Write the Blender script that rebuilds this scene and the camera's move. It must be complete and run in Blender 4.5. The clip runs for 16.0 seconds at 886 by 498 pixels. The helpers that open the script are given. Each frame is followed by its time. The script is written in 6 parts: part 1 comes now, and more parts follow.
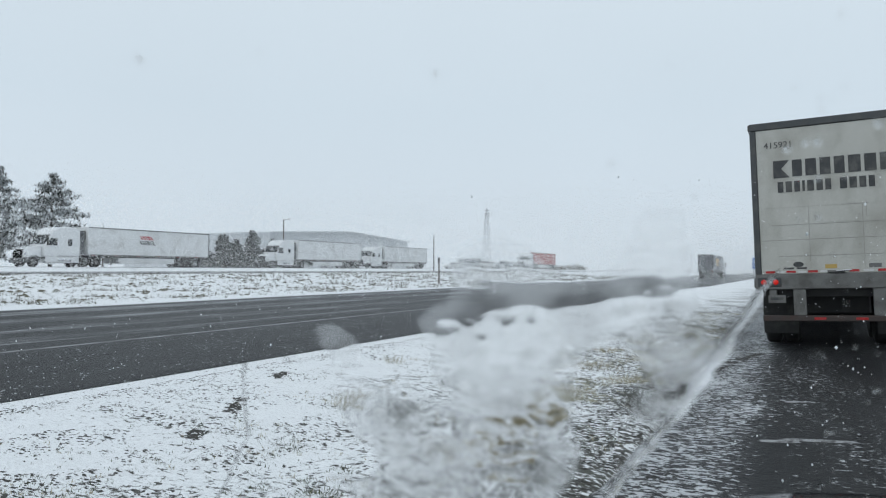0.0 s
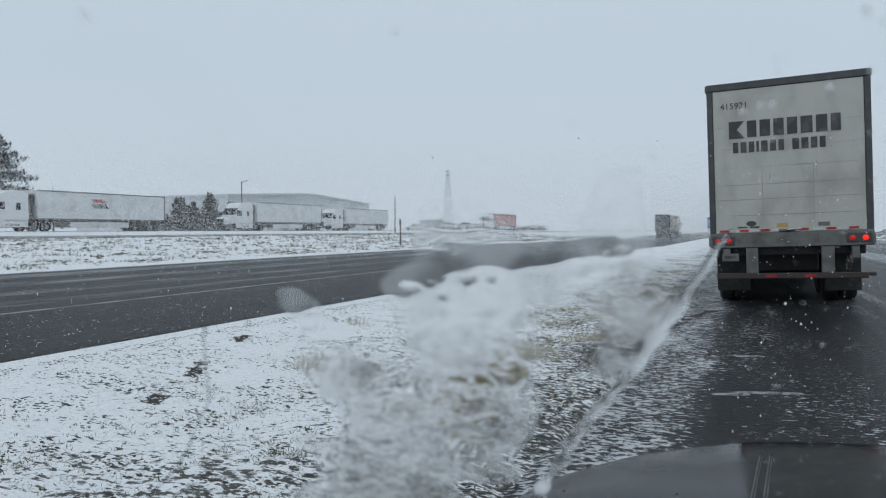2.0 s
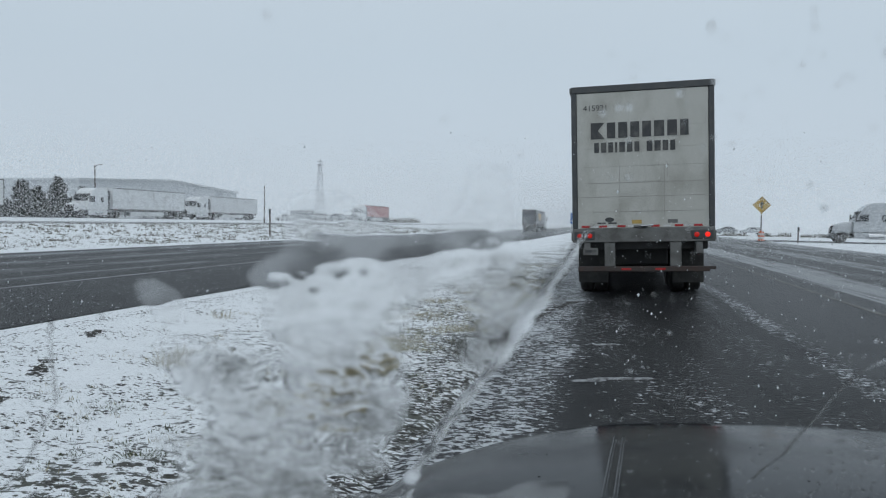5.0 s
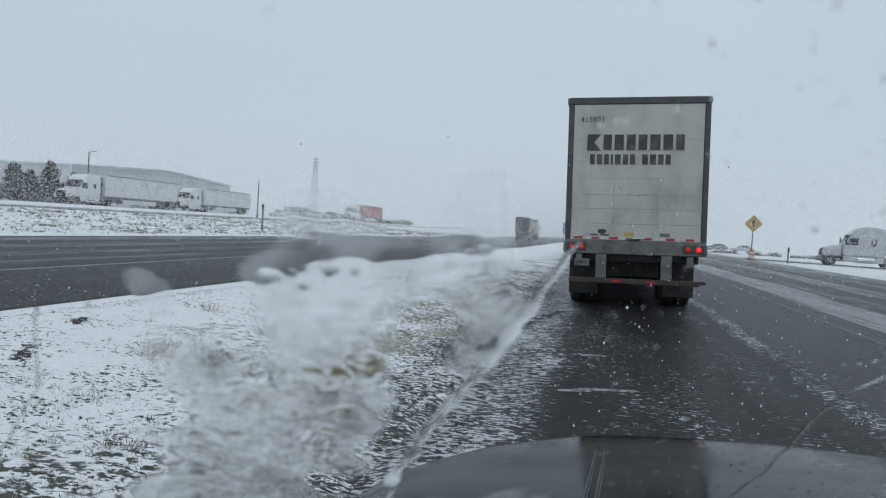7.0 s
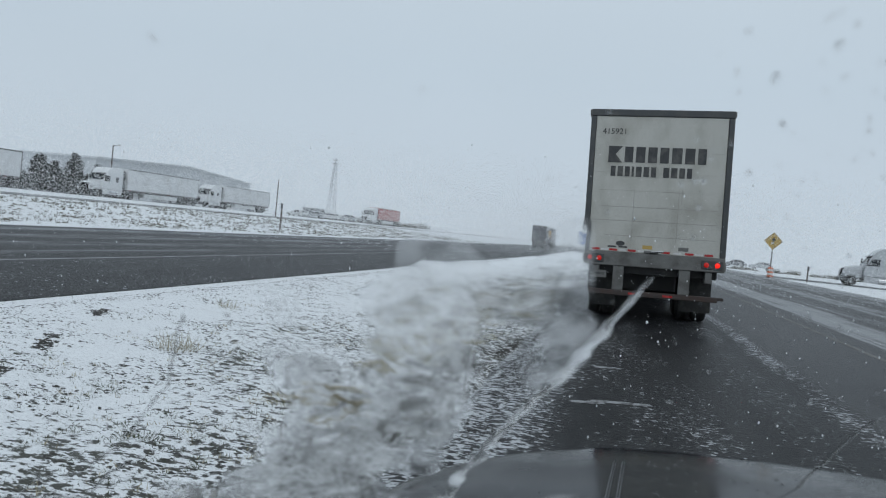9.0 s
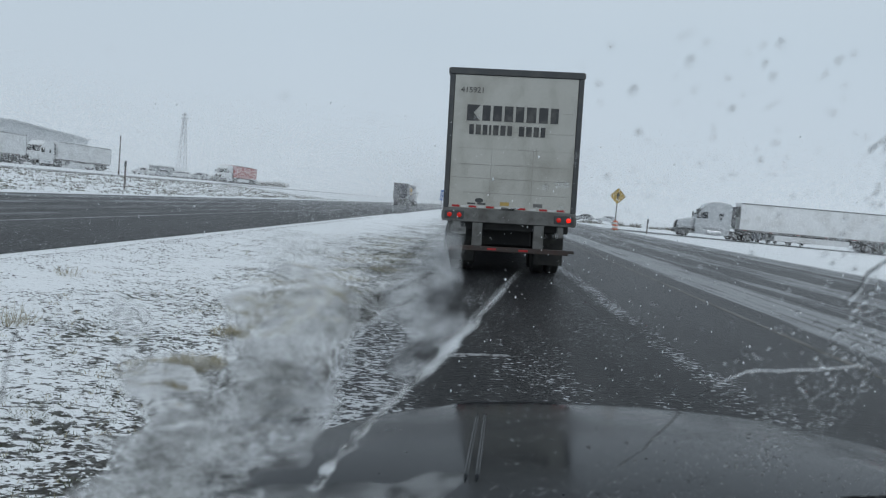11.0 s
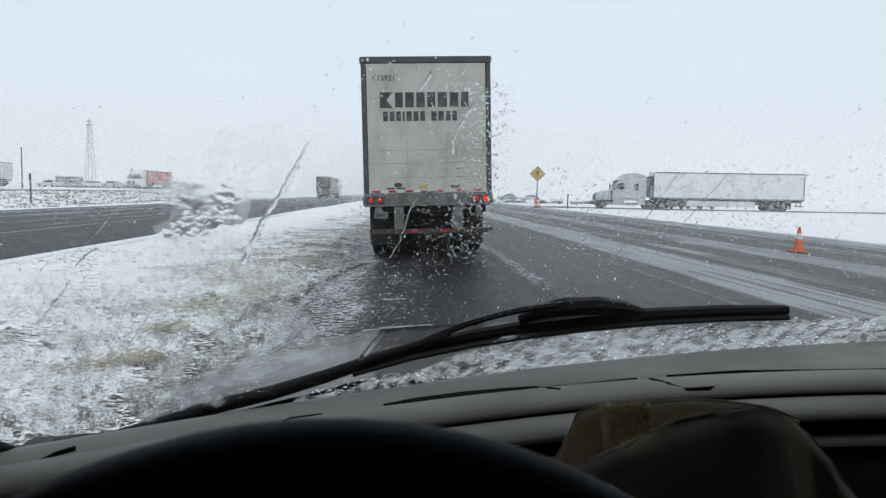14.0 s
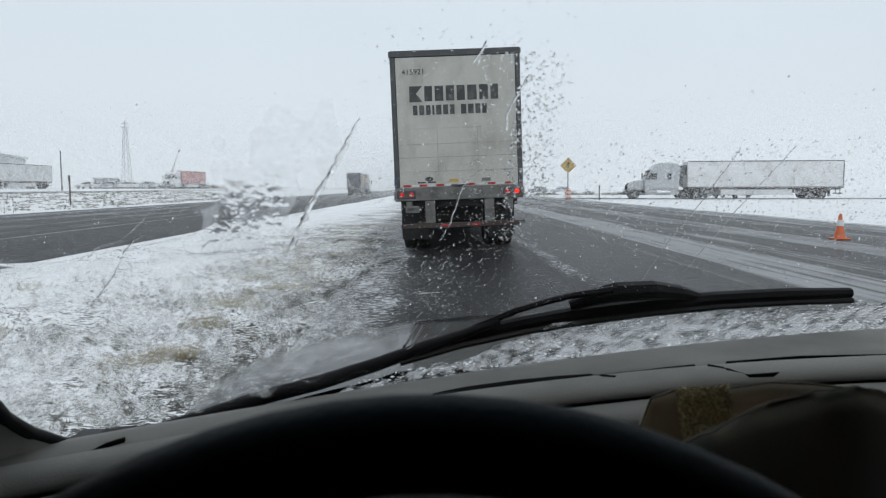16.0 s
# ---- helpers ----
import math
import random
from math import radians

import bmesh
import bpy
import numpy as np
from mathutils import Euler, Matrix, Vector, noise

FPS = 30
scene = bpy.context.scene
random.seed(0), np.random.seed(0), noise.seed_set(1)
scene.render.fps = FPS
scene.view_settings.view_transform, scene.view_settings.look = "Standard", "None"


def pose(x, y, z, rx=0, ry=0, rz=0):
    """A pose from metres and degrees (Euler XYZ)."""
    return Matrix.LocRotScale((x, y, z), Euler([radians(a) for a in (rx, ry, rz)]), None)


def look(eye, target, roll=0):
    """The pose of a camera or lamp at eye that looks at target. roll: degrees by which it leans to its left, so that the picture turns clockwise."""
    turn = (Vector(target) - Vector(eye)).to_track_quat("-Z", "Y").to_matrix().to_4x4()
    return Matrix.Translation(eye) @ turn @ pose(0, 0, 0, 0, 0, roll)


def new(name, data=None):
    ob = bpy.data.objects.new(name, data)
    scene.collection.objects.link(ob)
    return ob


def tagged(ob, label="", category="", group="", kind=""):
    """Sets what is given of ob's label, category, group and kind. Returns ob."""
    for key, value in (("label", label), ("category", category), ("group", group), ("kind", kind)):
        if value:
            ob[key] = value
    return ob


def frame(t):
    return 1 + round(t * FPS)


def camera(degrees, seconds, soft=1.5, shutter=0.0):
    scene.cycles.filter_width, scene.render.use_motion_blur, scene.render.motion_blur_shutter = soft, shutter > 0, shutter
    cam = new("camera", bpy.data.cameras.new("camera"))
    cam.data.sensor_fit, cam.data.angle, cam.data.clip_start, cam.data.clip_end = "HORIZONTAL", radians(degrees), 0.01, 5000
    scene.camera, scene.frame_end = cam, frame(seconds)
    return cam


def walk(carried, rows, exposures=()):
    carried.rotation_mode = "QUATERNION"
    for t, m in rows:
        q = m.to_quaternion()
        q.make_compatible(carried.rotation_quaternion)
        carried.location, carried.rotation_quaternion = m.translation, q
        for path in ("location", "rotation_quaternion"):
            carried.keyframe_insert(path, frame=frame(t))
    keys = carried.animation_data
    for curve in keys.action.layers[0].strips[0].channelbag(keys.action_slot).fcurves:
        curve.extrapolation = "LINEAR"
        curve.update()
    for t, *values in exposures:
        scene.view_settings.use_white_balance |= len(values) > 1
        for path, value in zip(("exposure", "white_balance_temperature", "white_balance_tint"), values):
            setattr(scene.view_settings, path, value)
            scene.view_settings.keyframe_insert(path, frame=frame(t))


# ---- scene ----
cam = camera(64.6, 16.0, 1.15)
PATH = [
    (0, (1.288, -1.752, 1.425), (0.3775, 0.0279, 1.4800), 0.34),
    (0.5, (1.288, -1.752, 1.425), (0.3496, 0.0142, 1.4205), 0.29),
    (1, (1.288, -1.752, 1.425), (0.3737, 0.0266, 1.4015), -0.48),
    (1.5, (1.288, -1.752, 1.425), (0.4135, 0.0461, 1.3795), -0.17),
    (2, (1.288, -1.752, 1.425), (0.4769, 0.0753, 1.3704), -0.08),
    (2.5, (1.288, -1.752, 1.425), (0.6066, 0.1272, 1.3593), -1.08),
    (3, (1.288, -1.752, 1.425), (0.6903, 0.1558, 1.3688), -0.83),
    (3.5, (1.288, -1.752, 1.425), (0.8044, 0.1874, 1.3539), 0.30),
    (6, (1.288, -1.752, 1.425), (0.8191, 0.1908, 1.3493), 1.01),
    (6.5, (1.288, -1.752, 1.425), (0.8136, 0.1898, 1.3592), 1.20),
    (7, (1.288, -1.752, 1.425), (0.8432, 0.1969, 1.3613), 3.63),
    (7.5, (1.280, -1.745, 1.415), (0.7465, 0.1824, 1.4386), 4.13),
    (8, (1.272, -1.770, 1.418), (0.7662, 0.1649, 1.3952), 5.19),
    (10.5, (1.268, -1.795, 1.448), (0.7922, 0.1458, 1.3650), 6.41),
    (11, (1.266, -1.785, 1.446), (1.1734, 0.2083, 1.3108), 5.20),
    (11.5, (1.285, -1.845, 1.438), (0.9961, 0.1318, 1.3439), 5.49),
    (12, (1.324, -1.930, 1.454), (1.0740, 0.0527, 1.3730), 7.40),
    (12.5, (1.358, -2.046, 1.477), (1.4740, -0.0501, 1.5300), 2.90),
    (13, (1.424, -2.165, 1.401), (1.5546, -0.1765, 1.2314), -5.38),
    (13.5, (1.399, -2.209, 1.375), (1.6234, -0.2308, 1.1883), -0.28),
    (14, (1.375, -2.232, 1.377), (1.4858, -0.2414, 1.2191), 1.00),
    (14.5, (1.364, -2.194, 1.370), (1.0846, -0.2229, 1.1742), 2.32),
    (15, (1.372, -2.230, 1.364), (1.3090, -0.2336, 1.2677), -0.22),
    (15.5, (1.375, -2.215, 1.356), (1.5275, -0.2252, 1.2304), -1.45),
    (16, (1.352, -2.202, 1.361), (1.3750, -0.2095, 1.1859), -0.17),
]
EXPOSURES = [(0, 0.2, 6400, 10), (0.6, 0.2, 6400, 10), (1.3, -0.05, 6250, 10), (11.8, -0.05, 6250, 10), (12.4, -0.15, 6150, 10), (13.0, 0.3, 6560, 12), (14.0, 0.38, 6560, 12), (14.5, 0.3, 6560, 12), (15.0, -0.05, 6400, 12), (15.5, 0.25, 6560, 12), (16, 0.3, 6600, 12)]
# a small phone lens, focused a little short of the trailer
cam.data.dof.use_dof = True
cam.data.dof.focus_distance, cam.data.dof.aperture_fstop = 5.0, 13.5
walk(cam, [(t, look(eye, target, roll)) for t, eye, target, roll in PATH], EXPOSURES)

# ---- world and sun: a bright overcast snow sky ----
world = bpy.data.worlds.new("world")
scene.world = world
world.use_nodes = True
wn, wl = world.node_tree.nodes, world.node_tree.links
wn.clear()
w_out = wn.new("ShaderNodeOutputWorld")
w_bg = wn.new("ShaderNodeBackground")
w_tc = wn.new("ShaderNodeTexCoord")
w_sep = wn.new("ShaderNodeSeparateXYZ")
w_ramp = wn.new("ShaderNodeValToRGB")
w_noise = wn.new("ShaderNodeTexNoise")
w_noise.inputs["Scale"].default_value = 1.6
w_noise.inputs["Detail"].default_value = 3
w_mix = wn.new("ShaderNodeMix")
w_mix.data_type, w_mix.blend_type = "RGBA", "MULTIPLY"
w_nr = wn.new("ShaderNodeMapRange")
w_nr.inputs["To Min"].default_value, w_nr.inputs["To Max"].default_value = 0.94, 1.05
w_ramp.color_ramp.elements[0].position, w_ramp.color_ramp.elements[0].color = 0.0, (0.60, 0.665, 0.73, 1)
w_ramp.color_ramp.elements[1].position, w_ramp.color_ramp.elements[1].color = 0.9, (0.66, 0.72, 0.77, 1)
mid = w_ramp.color_ramp.elements.new(0.22)
mid.color = (0.575, 0.655, 0.725, 1)
w_bg.inputs["Strength"].default_value = 1.0
wl.new(w_tc.outputs["Generated"], w_sep.inputs[0])
wl.new(w_sep.outputs["Z"], w_ramp.inputs[0])
wl.new(w_tc.outputs["Generated"], w_noise.inputs["Vector"])
wl.new(w_noise.outputs["Fac"], w_nr.inputs["Value"])
w_mix.inputs["Factor"].default_value = 1.0
wl.new(w_ramp.outputs["Color"], w_mix.inputs["A"])
wl.new(w_nr.outputs["Result"], w_mix.inputs["B"])
wl.new(w_mix.outputs["Result"], w_bg.inputs["Color"])
wl.new(w_bg.outputs[0], w_out.inputs[0])

sun_data = bpy.data.lights.new("sun", "SUN")
sun_data.energy, sun_data.angle, sun_data.color = 0.5, radians(40), (1.0, 0.98, 0.95)
sun = new("sun", sun_data)
sun.matrix_world = look((20, -60, 80), (0, 20, 0))


# ---- materials ----
def nodes(name, rough=0.6, metal=0.0):
    m = bpy.data.materials.new(name)
    m.use_nodes = True
    b = m.node_tree.nodes["Principled BSDF"]
    b.inputs["Roughness"].default_value, b.inputs["Metallic"].default_value = rough, metal
    return m, m.node_tree.nodes, m.node_tree.links, b


def noise_tex(n, l, scale, detail=4.0, stretch=(1, 1, 1), space="Object", rough=0.55):
    tc = n.new("ShaderNodeTexCoord")
    mp = n.new("ShaderNodeMapping")
    mp.inputs["Scale"].default_value = stretch
    tx = n.new("ShaderNodeTexNoise")
    tx.inputs["Scale"].default_value, tx.inputs["Detail"].default_value, tx.inputs["Roughness"].default_value = scale, detail, rough
    l.new(tc.outputs[space], mp.inputs[0])
    l.new(mp.outputs[0], tx.inputs["Vector"])
    return tx.outputs["Fac"]


def remap(n, l, value, a, b, lo=0.0, hi=1.0):
    mr = n.new("ShaderNodeMapRange")
    mr.interpolation_type = "SMOOTHSTEP"
    for key, v in (("From Min", a), ("From Max", b), ("To Min", lo), ("To Max", hi)):
        mr.inputs[key].default_value = v
    l.new(value, mr.inputs["Value"])
    return mr.outputs["Result"]


def blend(n, l, fac, a, b, mode="MIX"):
    mx = n.new("ShaderNodeMix")
    mx.data_type, mx.blend_type = "RGBA", mode
    for key, v in (("Factor", fac), ("A", a), ("B", b)):
        if isinstance(v, (int, float)):
            mx.inputs[key].default_value = v
        elif isinstance(v, tuple):
            mx.inputs[key].default_value = (*v, 1) if len(v) == 3 else v
        else:
            l.new(v, mx.inputs[key])
    return mx.outputs["Result"]


def calc(n, l, op, a, b=None):
    mt = n.new("ShaderNodeMath")
    mt.operation = op
    for i, v in enumerate((a, b)):
        if v is None:
            continue
        if isinstance(v, (int, float)):
            mt.inputs[i].default_value = v
        else:
            l.new(v, mt.inputs[i])
    return mt.outputs[0]


def bump(n, l, b, height, strength=0.3, distance=0.01):
    bp = n.new("ShaderNodeBump")
    bp.inputs["Strength"].default_value, bp.inputs["Distance"].default_value = strength, distance
    l.new(height, bp.inputs["Height"])
    l.new(bp.outputs[0], b.inputs["Normal"])


def surface(name, colour, rough=0.6, metal=0.0, dirt=None, scale=3.0, amount=0.5, grain=60.0, relief=0.1, stretch=(1, 1, 1), coat=0.0):
    """A painted or plain surface: large stains towards the dirt colour, a fine grain, a little relief."""
    m, n, l, b = nodes(name, rough, metal)
    dirt = dirt or tuple(c * 0.6 for c in colour)
    big = noise_tex(n, l, scale, 5, stretch)
    fine = noise_tex(n, l, grain, 3)
    stain = remap(n, l, big, 0.42, 0.72, 0, amount)
    c = blend(n, l, stain, colour, dirt)
    c = blend(n, l, remap(n, l, fine, 0.3, 0.7, 0, 0.18), c, dirt)
    l.new(c, b.inputs["Base Color"])
    l.new(remap(n, l, big, 0.3, 0.8, max(0.02, rough - 0.08), min(1, rough + 0.15)), b.inputs["Roughness"])
    b.inputs["Coat Weight"].default_value = coat
    if relief:
        bump(n, l, b, fine, relief, 0.004)
    return m


def satin(m, level):
    """The same material with a weaker gloss."""
    m.node_tree.nodes["Principled BSDF"].inputs["Specular IOR Level"].default_value = level
    return m


def glow(name, colour, strength, base=(0.3, 0.02, 0.01)):
    m, n, l, b = nodes(name, 0.2)
    b.inputs["Base Color"].default_value = (*base, 1)
    b.inputs["Emission Color"].default_value = (*colour, 1)
    b.inputs["Emission Strength"].default_value = strength
    return m


def clear_glass(name, tint=(1, 1, 1), gloss=0.03):
    """A thin pane: clear, with a slight mirror gloss."""
    m = bpy.data.materials.new(name)
    m.use_nodes = True
    n, l = m.node_tree.nodes, m.node_tree.links
    n.clear()
    out, mix = n.new("ShaderNodeOutputMaterial"), n.new("ShaderNodeMixShader")
    tr, gl = n.new("ShaderNodeBsdfTransparent"), n.new("ShaderNodeBsdfGlossy")
    tr.inputs["Color"].default_value = (*tint, 1)
    gl.inputs["Roughness"].default_value = 0.02
    mix.inputs[0].default_value = gloss
    l.new(tr.outputs[0], mix.inputs[1])
    l.new(gl.outputs[0], mix.inputs[2])
    l.new(mix.outputs[0], out.inputs[0])
    return m


def tint_glass():
    """The shade band: clear at its lower edge, bluer towards the roof."""
    m = clear_glass("blue_tint_band")
    n, l = m.node_tree.nodes, m.node_tree.links
    tc, sep = n.new("ShaderNodeTexCoord"), n.new("ShaderNodeSeparateXYZ")
    l.new(tc.outputs["Object"], sep.inputs[0])
    f = calc(n, l, "SUBTRACT", sep.outputs["Z"], calc(n, l, "MULTIPLY", sep.outputs["X"], 0.077))
    f = remap(n, l, f, 1.612, 1.637)
    tr = next(k for k in n if k.type == "BSDF_TRANSPARENT")
    l.new(blend(n, l, f, (0.97, 0.985, 0.98), (0.06, 0.33, 0.58)), tr.inputs["Color"])
    return m


def backlit_slush(name="backlit_slush", through_share=0.85, dull=(0.8, 0.82, 0.83)):
    """Thin wet slush that lets the daylight through."""
    m, n, l, b = nodes(name, 0.5)
    out = next(k for k in n if k.type == "OUTPUT_MATERIAL")
    tl, mix = n.new("ShaderNodeBsdfTranslucent"), n.new("ShaderNodeMixShader")
    big = noise_tex(n, l, 28, 4)
    c = blend(n, l, remap(n, l, big, 0.42, 0.62), (0.97, 0.98, 0.99), dull)
    l.new(c, tl.inputs["Color"])
    l.new(c, b.inputs["Base Color"])
    mix.inputs[0].default_value = through_share
    l.new(b.outputs[0], mix.inputs[1])
    l.new(tl.outputs[0], mix.inputs[2])
    l.new(mix.outputs[0], out.inputs[0])
    return m


def water_drop():
    m, n, l, b = nodes("water", 0.0)
    b.inputs["Base Color"].default_value = (1, 1, 1, 1)
    b.inputs["Transmission Weight"].default_value = 1.0
    b.inputs["IOR"].default_value = 1.33
    return m


def melt_film(name, milk_lo, milk_hi, rough, scale=60):
    """Melting slush smeared on glass: rough water with a cloudy, light-scattering share that varies over it."""
    m, n, l, b = nodes(name, rough)
    b.inputs["Base Color"].default_value = (1, 1, 1, 1)
    b.inputs["Transmission Weight"].default_value = 1.0
    b.inputs["IOR"].default_value = 1.33
    out = next(k for k in n if k.type == "OUTPUT_MATERIAL")
    tl, mix = n.new("ShaderNodeBsdfTranslucent"), n.new("ShaderNodeMixShader")
    tl.inputs["Color"].default_value = (0.95, 0.96, 0.97, 1)
    l.new(remap(n, l, noise_tex(n, l, scale, 4), 0.38, 0.62, milk_lo, milk_hi), mix.inputs[0])
    l.new(b.outputs[0], mix.inputs[1])
    l.new(tl.outputs[0], mix.inputs[2])
    l.new(mix.outputs[0], out.inputs[0])
    return m


def snow_ground():
    """Thin wet snow with soil, gravel and dead grass showing through, more of it beside the shoulder."""
    m, n, l, b = nodes("snow_ground", 0.75)
    geo = n.new("ShaderNodeNewGeometry")
    sep = n.new("ShaderNodeSeparateXYZ")
    l.new(geo.outputs["Position"], sep.inputs[0])
    x = sep.outputs["X"]
    specks = noise_tex(n, l, 12.5, 6, (0.75, 1.3, 1), rough=0.7)
    broad = noise_tex(n, l, 0.55, 3)
    fine = noise_tex(n, l, 30, 4, (0.7, 1.4, 1))
    verge = calc(n, l, "MULTIPLY", remap(n, l, x, -4.6, -0.9), remap(n, l, x, 0.9, 0.3))
    cover = calc(n, l, "ADD", calc(n, l, "MULTIPLY", specks, 0.8), calc(n, l, "MULTIPLY", broad, 0.3))
    cover = calc(n, l, "ADD", cover, calc(n, l, "MULTIPLY", verge, 0.092))
    cover = calc(n, l, "ADD", cover, calc(n, l, "MULTIPLY", fine, 0.19))
    bare = remap(n, l, cover, 0.744, 0.778)
    crumbs = noise_tex(n, l, 21, 4, (0.62, 1.35, 1), rough=0.62)
    gravel = calc(n, l, "MULTIPLY", remap(n, l, x, -1.15, -0.55), remap(n, l, x, 1.0, 0.5))
    gravel = calc(n, l, "ADD", crumbs, calc(n, l, "ADD", calc(n, l, "MULTIPLY", gravel, 0.18), calc(n, l, "MULTIPLY", broad, 0.12)))
    bare = calc(n, l, "MAXIMUM", bare, remap(n, l, gravel, 0.735, 0.775))
    soil = blend(n, l, remap(n, l, fine, 0.35, 0.65), (0.012, 0.012, 0.011), (0.06, 0.058, 0.046))
    grass = blend(n, l, remap(n, l, broad, 0.5, 0.64), soil, (0.035, 0.037, 0.024))
    snow = blend(n, l, remap(n, l, fine, 0.3, 0.7), (0.84, 0.86, 0.88), (0.72, 0.74, 0.76))
    l.new(blend(n, l, bare, snow, grass), b.inputs["Base Color"])
    l.new(remap(n, l, bare, 0, 1, 0.7, 0.5), b.inputs["Roughness"])
    bump(n, l, b, calc(n, l, "SUBTRACT", specks, bare), 0.5, 0.03)
    return m


def wet_asphalt(name, slush, streaks=()):
    """Dark wet asphalt with ragged slush and, in the lanes, long fine streaks of it: (centre, half width, density, softness) in metres across."""
    m, n, l, b = nodes(name, 0.4)
    geo = n.new("ShaderNodeNewGeometry")
    sep = n.new("ShaderNodeSeparateXYZ")
    l.new(geo.outputs["Position"], sep.inputs[0])
    # the lanes are worn smooth and wet, the shoulder is coarse
    l.new(remap(n, l, sep.outputs["X"], 3.4, 3.9, 0.05, 0.12), b.inputs["Specular IOR Level"])
    drift = calc(n, l, "SUBTRACT", noise_tex(n, l, 1.0, 3, (0.05, 0.09, 1)), 0.5)
    x = calc(n, l, "ADD", sep.outputs["X"], calc(n, l, "MULTIPLY", drift, 0.9))
    along = noise_tex(n, l, 1.0, 5, (2.2, 0.12, 1))
    fine_along = noise_tex(n, l, 1.0, 6, (6.5, 0.10, 1), rough=0.65)
    patchy = noise_tex(n, l, 1.0, 4, (1.1, 0.35, 1))
    ragged = noise_tex(n, l, 11, 6, (1.2, 2.3, 1), rough=0.66)
    stones = noise_tex(n, l, 90, 2)
    base = blend(n, l, remap(n, l, along, 0.35, 0.65), (0.017, 0.0175, 0.019), (0.033, 0.034, 0.036))
    base = blend(n, l, remap(n, l, stones, 0.5, 0.75), base, (0.045, 0.045, 0.046))

    def bands(rows):
        total = None
        for c, h, d, soft in rows:
            band = calc(n, l, "SUBTRACT", h, calc(n, l, "ABSOLUTE", calc(n, l, "SUBTRACT", x, c)))
            band = remap(n, l, band, -soft, soft * 0.6, 0, d)
            total = band if total is None else calc(n, l, "MAXIMUM", total, band)
        return total

    wet = 0.0
    if slush:
        mask = calc(n, l, "ADD", calc(n, l, "MULTIPLY", ragged, 1.3), calc(n, l, "MULTIPLY", patchy, 0.4))
        mask = calc(n, l, "ADD", mask, calc(n, l, "SUBTRACT", bands(slush), 1.25))
        wet = remap(n, l, mask, 0.04, 0.10, 0, 0.95)
    if streaks:
        mask = calc(n, l, "ADD", calc(n, l, "MULTIPLY", fine_along, 0.8), calc(n, l, "ADD", calc(n, l, "MULTIPLY", ragged, 0.22), calc(n, l, "MULTIPLY", patchy, 0.35)))
        mask = calc(n, l, "ADD", mask, calc(n, l, "SUBTRACT", bands(streaks), 1.1))
        mask = remap(n, l, mask, 0.0, 0.2, 0, 0.5)
        wet = mask if not slush else calc(n, l, "MAXIMUM", wet, mask)
    base = blend(n, l, wet, base, (0.58, 0.60, 0.62))
    l.new(remap(n, l, wet, 0, 1, 0.38, 0.6), b.inputs["Roughness"])
    l.new(base, b.inputs["Base Color"])
    bump(n, l, b, calc(n, l, "ADD", stones, calc(n, l, "MULTIPLY", ragged, 4.0)), 0.7, 0.009)
    return m


